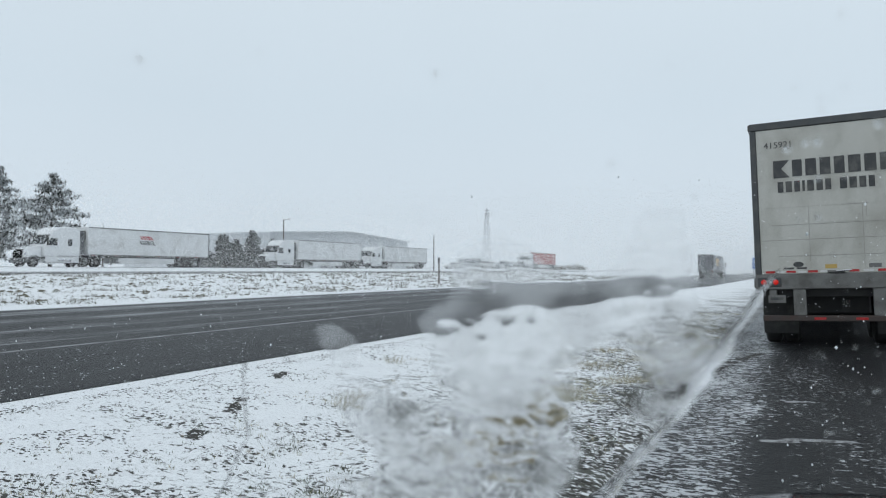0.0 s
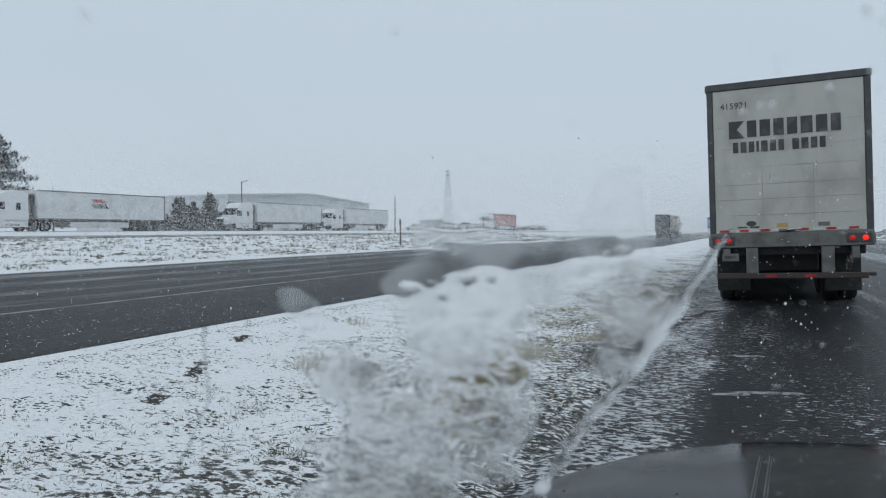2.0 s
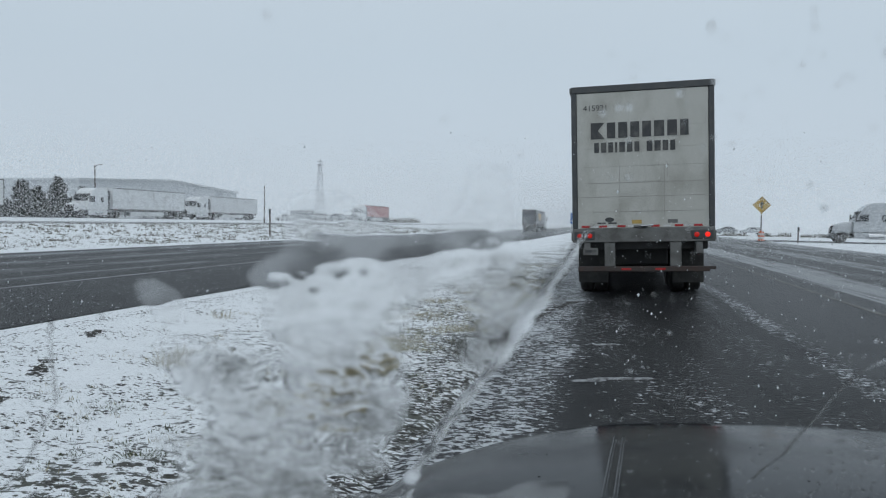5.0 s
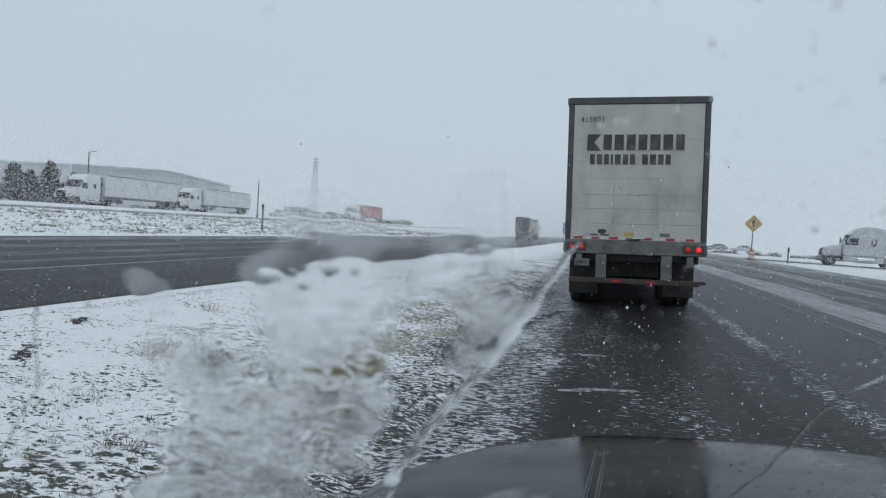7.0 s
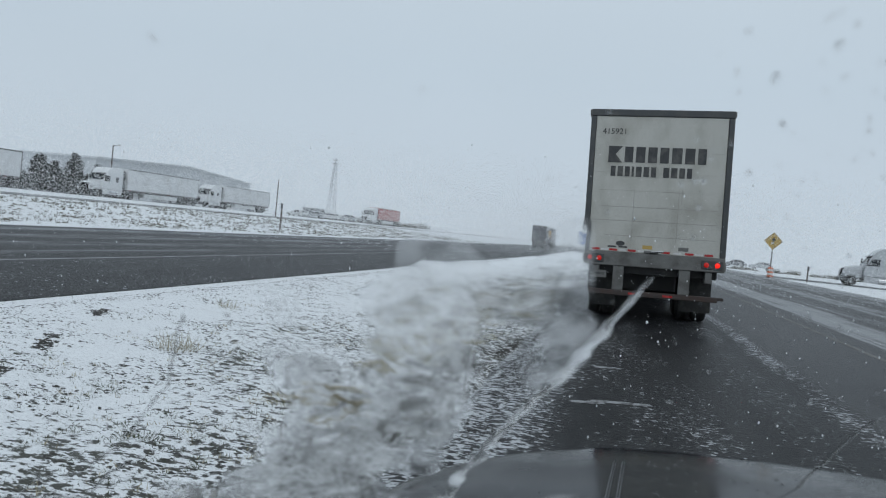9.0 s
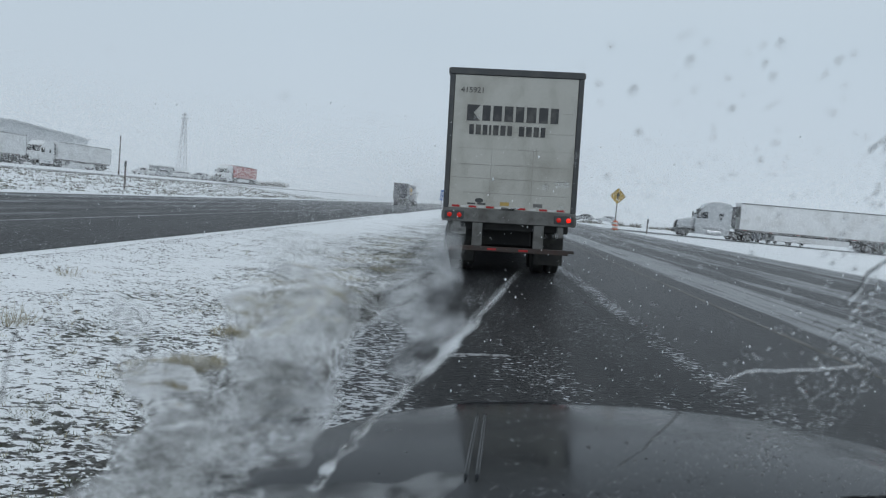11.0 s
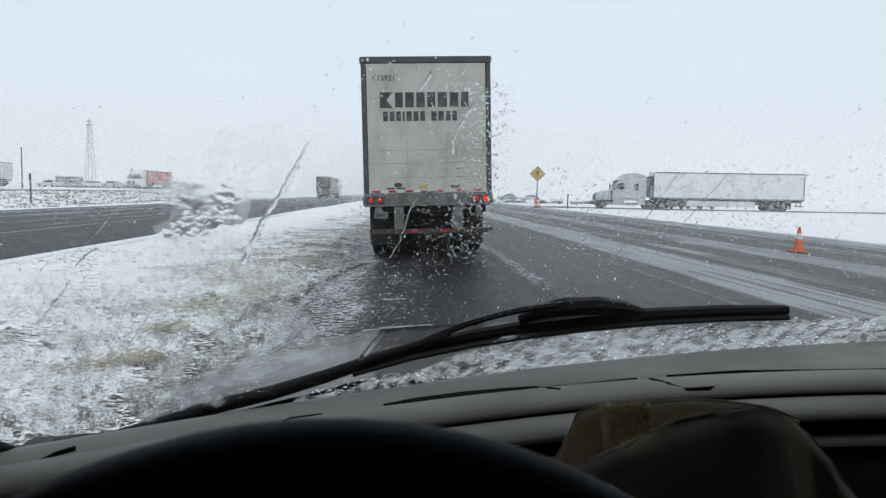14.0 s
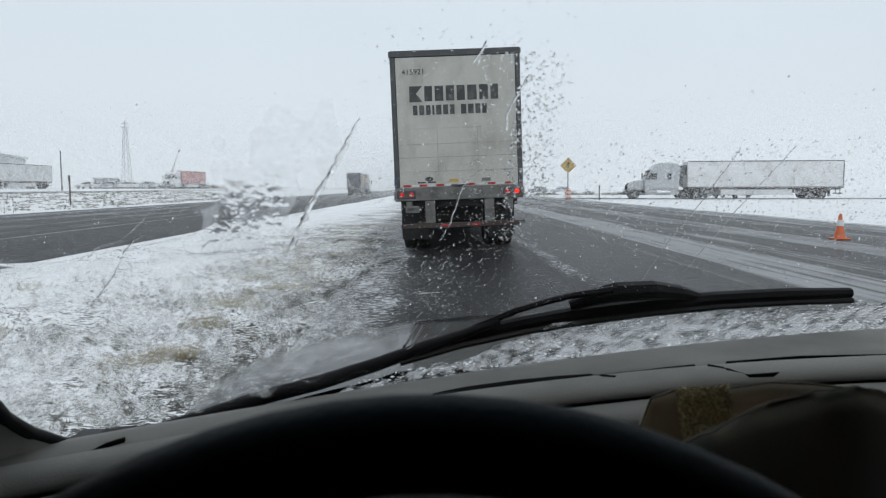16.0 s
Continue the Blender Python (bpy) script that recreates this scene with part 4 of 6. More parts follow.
far_building()
pole(-72, 85.8, 1.3, 9.0, 0.13, 0.9, "tall weathered lamp pole with short arm")
pole(-51.4, 98, 0.84, 6.7, 0.11, 0, "bare weathered wooden pole")
tower()
warning_sign()
drum(15.2, 70.6, 0.09)
cone(11.2, 14.7, road_z(11.2) + 0.003, 0.62)
cone(11.5, 10.7, road_z(11.5) + 0.003, 0.62)
marker_post(-26.9, 52.6, land_z(-26.9, 52.6) - 0.02, 2.3, "dark wooden marker post with reflector plate in snow")
marker_post(18.3, 70, 0.02, 1.5, "thin dark marker post in snow")
blue_sign()
hut = thing("shed", "small dark flat-roofed shed near the tower", "shed", pose(-83, 180, 0.9))
part("wall", box(-2.5, 2.5, -2, 2, 0, 3.0, 0.03), "dark_wall", hut)
part("roof", box(-2.8, 2.8, -2.3, 2.3, 3.0, 3.25, 0.03), "snow_roof", hut)


strip("parking_lot", "dark slushy gravel lot under the parked trucks", "parking lot", [-80, -79, -70, -61, -60], 0, 150, "frontage", lambda x: 1.3, 0.8, 120, lift=0.03)


# ---- parked cars and brush far off ----
def parked_car(x, y, z, turn, paint, label):
    """A small parked car, its length along y, with snow lying on it."""
    root = thing("parked_car", label, "car", pose(x, y, z, 0, 0, turn), "cars parked in the snow")
    body = part("body", prism([(-2.2, 0.32), (-2.25, 0.75), (-2.1, 0.95), (-1.2, 1.0), (1.0, 0.98), (1.95, 0.84), (2.2, 0.66), (2.2, 0.32)], -0.88, 0.88, 0.08), paint, root)
    cabin = part("cabin", prism([(-1.9, 0.98), (-1.45, 1.42), (-0.9, 1.5), (0.1, 1.5), (0.95, 0.98)], -0.76, 0.76, 0.06), paint, root)
    part("side_glass", prism([(-1.6, 1.03), (-1.3, 1.36), (0.0, 1.42), (0.62, 1.03)], -0.775, 0.775), "dark_glass", cabin)
    part("windscreen", prism([(0.17, 1.44), (0.86, 1.02), (0.92, 1.03), (0.22, 1.47)], -0.66, 0.66), "dark_glass", cabin)
    part("rear_window", prism([(-1.82, 1.03), (-1.5, 1.36), (-1.54, 1.38), (-1.88, 1.04)], -0.62, 0.62), "dark_glass", cabin)
    part("roof_snow", prism([(-1.4, 1.48), (-1.2, 1.56), (-0.1, 1.57), (0.12, 1.5)], -0.68, 0.68, 0.02), "snow_lump", cabin)
    part("bonnet_snow", prism([(1.05, 0.97), (1.15, 1.02), (1.9, 0.9), (1.95, 0.85)], -0.7, 0.7, 0.01), "snow_lump", body)
    for sx in (-1, 1):
        for v in (-1.35, 1.35):
            wheel(root, sx * 0.78, v, 0.32, 0.2, outer=sx)
        part("lamp", box(sx * 0.62 - 0.16, sx * 0.62 + 0.16, 2.12, 2.22, 0.62, 0.74, 0.02), "chrome", body)


for k, (x, y, z, turn) in enumerate(((-69.5, 142, 1.28, 80), (-66.0, 143.5, 1.28, 96), (-62.8, 145, 1.28, 88), (-59.5, 147, 1.28, 78))):
    parked_car(x, y, z, turn, "grey_cab" if k % 2 else "trailer_side", "small pale parked car covered with snow")
parked_car(24.6, 156, 0.0, 70, "dark_wall", "small dark parked car dusted with snow")
parked_car(29.5, 155, 0.0, 95, "grey_cab", "small grey parked car dusted with snow")
parked_car(34.0, 83.0, -0.01, 20, "dark_wall", "small dark parked car dusted with snow")
parked_car(37.6, 82.2, -0.01, 10, "dark_wall", "small dark parked car dusted with snow")


def brush(name, label, spots, seed):
    """Low leafless scrub: clumps of thin crooked stems."""
    rnd = random.Random(seed)
    verts, faces = [], []
    for x, y, z, r, h in spots:
        for _ in range(260):
            a, q = rnd.uniform(0, 2 * math.pi), r * rnd.random() ** 0.6
            p = Vector((x + math.cos(a) * q, y + math.sin(a) * q, z))
            d = Vector((rnd.gauss(0, 0.35), rnd.gauss(0, 0.35), 1)).normalized() * h * rnd.uniform(0.4, 1.0)
            i, side = len(verts), Vector((math.cos(a * 3), math.sin(a * 3), 0)) * rnd.uniform(0.02, 0.05)
            verts += [p - side, p + side, p + d]
            faces.append((i, i + 1, i + 2))
    tagged(mesh_from(name, verts, faces, "bank_grass", None, False), label, "brush", kind="stuff")


brush("hedge_far", "dark leafless hedge behind the parked cars", [(-67 + k * 0.9 + 0.4 * math.sin(k * 2.1), 150 + k * 2.1, 1.25, 1.5, 1.7 + 0.4 * math.sin(k * 1.3)) for k in range(18)], 71)
brush("scrub_far", "low dark scrub on the snowy field", [(15 + k * 1.5 + 0.6 * math.sin(k * 3.3), 118 + 2 * math.sin(k * 1.7), 0.0, 1.0, 0.55 + 0.35 * math.sin(k * 2.3)) for k in range(16)], 72)


# ---- trees ----
def blade(verts, faces, p, d, w, side):
    """A flat leaf or stalk from p along d."""
    i = len(verts)
    s = side * w
    verts += [p - s, p + s, p + d]
    faces.append((i, i + 1, i + 2))


def pine(x, y, z, h, spread, seed, snow=0.25, start=0.12, label="tall dark pine dusted with snow", open_crown=0.5, leaf=1.4, full=2.0):
    rnd = random.Random(seed)
    root = thing("pine_tree", label, "tree", pose(x, y, z))
    lean = Vector((rnd.uniform(-0.02, 0.02) * h, rnd.uniform(-0.02, 0.02) * h, 0))
    part("trunk", sweep([(0, 0, 0), lean * 0.3 + Vector((0, 0, h * 0.35)), lean * 0.7 + Vector((0, 0, h * 0.7)), lean + Vector((0, 0, h * 0.98))], [h * 0.022, h * 0.017, h * 0.011, h * 0.003], 8), "bark", root)
    limbs, dark, white = bmesh.new(), ([], []), ([], [])
    count = int(44 + h * 5)
    for k in range(count):
        f = start + (1 - start) * (k / count) ** 0.9
        ang = rnd.uniform(0, 2 * math.pi)
        reach = spread * min(1, (1 - f) * full) ** 0.75 * rnd.uniform(0.5, 1.1) + 0.15
        if rnd.random() < open_crown * 0.3:
            continue
        base = lean * f + Vector((0, 0, h * f))
        tip = base + Vector((math.cos(ang) * reach, math.sin(ang) * reach, reach * rnd.uniform(-0.15, 0.35)))
        rod(base, tip, 0.012 * h * (1 - f) * 0.4 + 0.012, 0.006, 5, limbs)
        for _ in range(int(14 + reach * 12)):
            u = rnd.uniform(0.25, 1.05)
            c = base.lerp(tip, u) + Vector((rnd.gauss(0, 0.16), rnd.gauss(0, 0.16), rnd.gauss(0, 0.12))) * (0.6 + 0.25 * reach)
            tgt = white if rnd.random() < snow else dark
            for _ in range(5):
                d = Vector((rnd.gauss(0, 1), rnd.gauss(0, 1), rnd.gauss(0.3, 0.7))).normalized() * rnd.uniform(0.16, 0.34) * leaf
                blade(tgt[0], tgt[1], c + (Vector((0, 0, 0.05)) if tgt is white else Vector()), d, 0.045 * leaf, Vector((-d.y, d.x, 0.02)).normalized())
    part("limbs", limbs, "bark", root)
    crown = mesh_from("crown", *dark, "needles", root, False)
    if white[0]:
        mesh_from("snow_dusting", *white, "snow_lump", crown, False)


def bare_tree(x, y, z, h, seed):
    rnd = random.Random(seed)
    root = thing("bare_tree", "leafless grey-brown tree with fine twigs", "tree", pose(x, y, z))
    trunk, twigs = bmesh.new(), bmesh.new()

    def grow(p, d, length, r, depth):
        q = p + d * length
        rod(p, q, r, r * 0.7, 5, trunk if depth > 2 else twigs)
        if depth:
            for _ in range(3 if depth > 1 else 4):
                e = (d + Vector((rnd.gauss(0, 0.45), rnd.gauss(0, 0.45), rnd.gauss(0.08, 0.25)))).normalized()
                grow(p.lerp(q, rnd.uniform(0.6, 1)), e, length * rnd.uniform(0.6, 0.8), r * 0.6, depth - 1)

    grow(Vector((0, 0, 0)), Vector((0, 0, 1)), h * 0.3, h * 0.018, 4)
    part("trunk", trunk, "bark", root)
    part("twigs", twigs, "bark", root)


pine(-80, 46.0, 1.3, 11.4, 2.9, 3, snow=0.5, leaf=1.6, open_crown=0.2)
pine(-81, 53.0, 1.3, 11.4, 4.4, 5, snow=0.5, leaf=1.6, start=0.08, open_crown=0.2)
pine(-82, 40, 1.3, 11.8, 3.2, 8, snow=0.5, leaf=1.6, open_crown=0.2)
bare_tree(-80, 59.5, 1.3, 7.8, 4)
for k, (y, h, w) in enumerate(((72, 3.6, 2.2), (76.5, 4.3, 2.6), (80, 4.6, 2.6), (84, 4.0, 2.4), (86, 3.8, 2.4), (88, 5.5, 2.3), (91.5, 4.3, 2.0))):
    pine(-79 - (k % 2) * 1.5, y, 1.3, h * 1.08, w * 1.12, 20 + k, 0.06, 0.02, "low bushy juniper with a little snow", 0.0, 2.0, 1.15)


# ---- verge: grass, clods, gravel, slush ----
def ground_at(x, y):
    z = land_z(x, y)
    if -6.2 < x < 0.35 and -4 < y < 60:
        grow = step(-6.0, -4.6, x)
        z += grow * (0.035 * noise.noise(Vector((x, y, 0)) * 1.1) + 0.022 * noise.noise(Vector((x * 3.2, y * 4.6, 3))) + 0.012 * noise.noise(Vector((x * 9, y * 12, 7))))
        if x > -0.35:
            z -= 0.05 * step(-0.35, 0.3, x)
    return z


def tussock(x, y, r, h, count, material, label, seed, name="grass_tussock", upright=0.35):
    rnd = random.Random(seed)
    verts, faces = [], []
    for _ in range(count):
        a, q = rnd.uniform(0, 2 * math.pi), r * rnd.random() ** 0.7
        p = Vector((math.cos(a) * q, math.sin(a) * q, -0.02))
        d = Vector((math.cos(a) * upright + rnd.gauss(0, 0.3), math.sin(a) * upright + rnd.gauss(0, 0.3), 1)).normalized() * h * rnd.uniform(0.45, 1.05)
        b = rnd.uniform(0, 2 * math.pi)
        side = Vector((math.cos(b), math.sin(b), 0))
        i, w = len(verts), rnd.uniform(0.0018, 0.004)
        bend = Vector((rnd.gauss(0, 0.25), rnd.gauss(0, 0.25), -0.12)) * h
        m1 = p + d * 0.6
        verts += [p - side * w, p + side * w, m1 + side * w * 0.7, m1 - side * w * 0.7, p + d + bend * 0.6]
        faces += [(i, i + 1, i + 2, i + 3), (i + 3, i + 2, i + 4)]
    ob = mesh_from(name, verts, faces, material, None, False)
    ob.matrix_world = pose(x, y, ground_at(x, y))
    tagged(ob, label, "grass", "grass tufts in the median")


tussock(-0.88, 3.58, 0.16, 0.17, 420, "dry_grass", "dry tan grass tussock poking through snow", 1)
tussock(-0.74, 3.60, 0.09, 0.19, 260, "dry_grass", "dense tan grass tussock beside the shoulder", 2)
tussock(-1.14, 3.42, 0.24, 0.10, 520, "dry_grass", "flattened tan grass tussock in snow", 3, upright=0.9)
tussock(-1.06, 5.05, 0.22, 0.12, 380, "dry_grass", "dry tan grass tussock poking through snow", 4)
tussock(-3.03, 4.55, 0.2, 0.26, 110, "pale_grass", "upright pale dead weed stalks in snow", 5, "weed_clump", 0.35)
tussock(-4.2, 7.4, 0.16, 0.2, 60, "pale_grass", "upright pale dead weed stalks in snow", 6, "weed_clump", 0.35)
for k, (x, y, r) in enumerate(((-1.96, 1.96, 0.1), (-1.75, 2.2, 0.1), (-0.92, 1.81, 0.1), (-1.5, 1.95, 0.16), (-2.5, 2.9, 0.1), (-1.7, 2.5, 0.12), (-1.3, 2.2, 0.1), (-2.2, 3.3, 0.14))):
    tussock(x, y, r, 0.055, 150, "green_grass", "short dull green grass tuft in snow", 10 + k, upright=0.9)
for k, (x, y, r) in enumerate(((-1.2, 6.5, 0.3), (-0.7, 7.6, 0.3), (-1.5, 8.8, 0.4), (-0.9, 10.2, 0.4), (-0.5, 12.5, 0.45), (-1.6, 13.5, 0.5), (-0.7, 16, 0.5), (-1.9, 11, 0.3))):
    tussock(x, y, r, 0.13, 320, "dry_grass" if k % 2 else "pale_grass", "matted straw-coloured grass in snow", 30 + k, upright=0.8)


def scatter_grass(name, material, count, seed, x0, x1, y0, y1, h, label, density):
    rnd = random.Random(seed)
    verts, faces = [], []
    done = 0
    while done < count:
        x, y = rnd.uniform(x0, x1), y0 + (y1 - y0) * rnd.random() ** 1.7
        if rnd.random() > density(x, y):
            continue
        done += 1
        z = ground_at(x, y)
        for _ in range(rnd.randint(4, 9)):
            p = Vector((x + rnd.gauss(0, 0.03), y + rnd.gauss(0, 0.025), z - 0.01))
            a = rnd.uniform(0, 2 * math.pi)
            d = Vector((rnd.gauss(0, 0.7), rnd.gauss(0, 0.7), 1)).normalized() * h * rnd.uniform(0.5, 1.2)
            blade(verts, faces, p, d, rnd.uniform(0.0025, 0.005) * (1 + y * 0.06), Vector((math.cos(a), math.sin(a), 0)))
    tagged(mesh_from(name, verts, faces, material, None, False), label, "grass", kind="stuff")


def verge_density(x, y):
    return (0.25 + 0.75 * step(-4.4, -1.6, x)) * (0.15 + 0.85 * step(-0.05, 0.3, noise.noise(Vector((x * 1.4, y * 1.1, 9)))))


scatter_grass("median_grass_green", "green_grass", 2700, 50, -5, -0.1, 0.9, 22, 0.034, "short green grass showing through thin snow", verge_density)
scatter_grass("median_grass_dry", "dry_grass", 450, 51, -4.5, -0.1, 0.9, 26, 0.05, "dry grass blades showing through thin snow", verge_density)
scatter_grass("shoulder_grass", "straw_grass", 1000, 53, -2.4, -0.25, 6, 24, 0.05, "straw-coloured grass matted beside the shoulder", lambda x, y: step(-2.6, -0.9, x) * step(-0.1, 0.2, noise.noise(Vector((x * 1.1, y * 0.7, 12)))))
scatter_grass("embankment_grass", "bank_grass", 6500, 52, -47, -22.5, 5, 120, 0.22, "sparse dead grass on the snowy bank", lambda x, y: 0.12 + 0.88 * step(0.0, 0.25, noise.noise(Vector((x * 0.6, y * 0.3, 5)))))


def scatter_stones(name, label, material, count, seed, place, size, flat=0.45):
    rnd = random.Random(seed)
    verts, faces = [], []
    done = 0
    while done < count:
        q = place(rnd)
        if q is None:
            continue
        done += 1
        x, y, z = q
        s = size * rnd.uniform(0.5, 1.5)
        i, a = len(verts), rnd.uniform(-0.5, 0.5)
        ring = []
        for k in range(6):
            t = a + k * math.pi / 3
            r = s * rnd.uniform(0.6, 1.2)
            ring.append((x + r * 1.7 * math.cos(t), y + r * math.sin(t), z + s * flat * rnd.uniform(0.0, 0.4)))
        verts += ring + [(x + rnd.gauss(0, s * 0.2), y + rnd.gauss(0, s * 0.2), z + s * flat * rnd.uniform(0.8, 1.3))]
        faces += [(i + k, i + (k + 1) % 6, i + 6) for k in range(6)]
    tagged(mesh_from(name, verts, faces, material, None, False), label, "stones", kind="stuff")


def on_gravel(rnd):
    x, y = rnd.gauss(-0.25, 0.42), 0.6 + 20 * rnd.random() ** 1.9
    if x > 0.5 or noise.noise(Vector((x * 2.2, y * 2.2, 1))) < -0.12:
        return None
    return x, y, (ground_at(x, y) if x < 0.12 else road_z(x)) - 0.004


def on_median(rnd):
    x, y = rnd.uniform(-5.6, -0.4), 0.9 + 22 * rnd.random() ** 1.6
    if noise.noise(Vector((x * 1.3, y * 2.4, 6))) + 0.45 * noise.noise(Vector((x * 5, y * 8, 2))) < 0.06:
        return None
    return x, y, ground_at(x, y) - 0.005


def on_track(rnd):
    y = rnd.uniform(2.6, 6.6)
    x = -3.5 - 0.52 * (y - 2.9) + rnd.gauss(0, 0.05)
    if noise.noise(Vector((y * 1.7, 2, 2))) < 0.05:
        return None
    return x, y, ground_at(x, y) - 0.004


def on_rut(rnd):
    """A dark rut that curves from the trailer's wheels into the verge."""
    y = 7.0 + 4.8 * rnd.random()
    f = (y - 7.0) / 4.8
    x = -0.08 + 0.7 * f ** 1.8 + rnd.gauss(0, 0.06)
    if noise.noise(Vector((x * 3, y * 2.5, 4))) < -0.25:
        return None
    return x, y, (ground_at(x, y) if x < 0.12 else road_z(x)) - 0.003


scatter_stones("rut_gravel", "dark wet gravel in a curved wheel rut", "stone", 900, 67, on_rut, 0.014, 0.6)
scatter_stones("shoulder_gravel", "dark wet gravel between snow and asphalt", "stone", 6500, 60, on_gravel, 0.013, 0.6)
scatter_stones("soil_clods", "dark soil clods showing through the snow", "stone", 18000, 61, on_median, 0.0135, 0.5)
def on_bank(rnd):
    x, y = rnd.uniform(-45, -23.5), 4 + 110 * rnd.random() ** 1.4
    if noise.noise(Vector((x * 0.7, y * 0.35, 3))) < 0.08:
        return None
    return x, y, land_z(x, y) + 0.10 * noise.noise(Vector((x * 0.8, y * 0.5, 1))) + 0.10 * max(0, noise.noise(Vector((x * 1.9, y * 1.2, 4)))) - 0.01


scatter_stones("bank_clods", "dark soil and dead tufts showing on the snowy bank", "bank_grass", 1800, 65, on_bank, 0.10, 0.6)
scatter_stones("torn_turf", "dark torn turf in an old wheel track", "stone", 520, 62, on_track, 0.015, 0.6)


def on_edge_far(rnd):
    y = -2 + 45 * rnd.random() ** 1.5
    x = -5.75 + abs(rnd.gauss(0, 0.16))
    return x, y, ground_at(x, y)


def on_ripple(rnd):
    """Slush crumbs drawn out across the shoulder."""
    y = 0.8 + 17 * rnd.random() ** 1.5
    x = rnd.choice((0.2 + abs(rnd.gauss(0, 0.38)), 0.2 + abs(rnd.gauss(0, 0.3)), 3.55 + rnd.gauss(0, 0.16)))
    if x > 0.9 and abs(x - 3.55) > 0.4 and noise.noise(Vector((x * 1.5, y * 3, 8))) < 0.2:
        return None
    return x, y, road_z(x) + 0.001


scatter_stones("far_edge_gravel", "dark gravel along the far road's edge", "stone", 2600, 63, on_edge_far, 0.011, 0.4)


def on_far_shoulder(rnd):
    x, y = -5.9 - 4.2 * rnd.random() ** 1.2, -1 + 55 * rnd.random() ** 1.3
    return x, y, 0.002


scatter_stones("shoulder_snow_crumbs", "snow crumbs strewn over the far road's shoulder", "slush", 3200, 66, on_far_shoulder, 0.011, 0.6)
scatter_stones("slush_crumbs", "thin wet slush crumbs across the shoulder", "slush", 1300, 64, on_ripple, 0.008, 0.4)


def slush_patch(x, y, length, width, seed):
    rnd = random.Random(seed)
    bm = bmesh.new()
    top, low = [], []
    for k in range(28):
        t = 2 * math.pi * k / 28
        r = 1 + 0.35 * noise.noise(Vector((math.cos(t) * 2, math.sin(t) * 2, seed)))
        px, py = math.cos(t) * length * r, math.sin(t) * width * r
        low.append(bm.verts.new((px, py, 0)))
        top.append(bm.verts.new((px * 0.86, py * 0.7, 0.012 * rnd.uniform(0.6, 1.2))))
    c = bm.verts.new((0, 0, 0.014))
    for k in range(28):
        j = (k + 1) % 28
        bm.faces.new((low[k], low[j], top[j], top[k]))
        bm.faces.new((top[k], top[j], c))
    ob = part("slush_patch", bm, "thin_slush")
    ob.matrix_world = pose(x, y, road_z(x) + 0.001, 0, -2, 8)
    tagged(ob, "thin white slush patch on the wet shoulder", "slush", "slush patches on the shoulder")


slush_patch(1.42, 5.0, 0.3, 0.03, 1)
slush_patch(1.1, 4.86, 0.16, 0.03, 2)
slush_patch(1.25, 6.9, 0.16, 0.025, 3)


# ---- the car, seen from the driver's seat ----
CAR = pose(1.559, -1.92, -0.003, 0, LEAN, 2.37)
MID = 0.2
car = thing("car", "dark grey car with worn grey-beige dashboard, standing behind the trailer", "car", CAR)


def glass_v(u, w):
    """The windscreen: how far ahead it lies at u across and w up."""
    base = ((0.0199 * u - 0.1622) * u + 0.2613) * u + 0.8037
    return base + 0.02 - (w - 1.08) / 0.95


def on_glass(u, w, off=0.0):
    """A point off metres outside the windscreen."""
    return Vector((u, glass_v(u, w) + off * 0.689, w + off * 0.725))


def lip_v(u):
    return ((0.0194 * u - 0.2298) * u + 0.1648) * u + 0.6339


def base_v(u):
    return ((0.0199 * u - 0.1622) * u + 0.2613) * u + 0.8037


def grid_part(name, rows, material, parent, label="", smooth=True):
    """A skin over rows of points."""
    bm = bmesh.new()
    vs = [[bm.verts.new(p) for p in row] for row in rows]
    for a, b in zip(vs, vs[1:]):
        for i in range(len(a) - 1):
            bm.faces.new((a[i], a[i + 1], b[i + 1], b[i]))
    bmesh.ops.recalc_face_normals(bm, faces=bm.faces[:])
    return part(name, bm, material, parent, label, smooth)


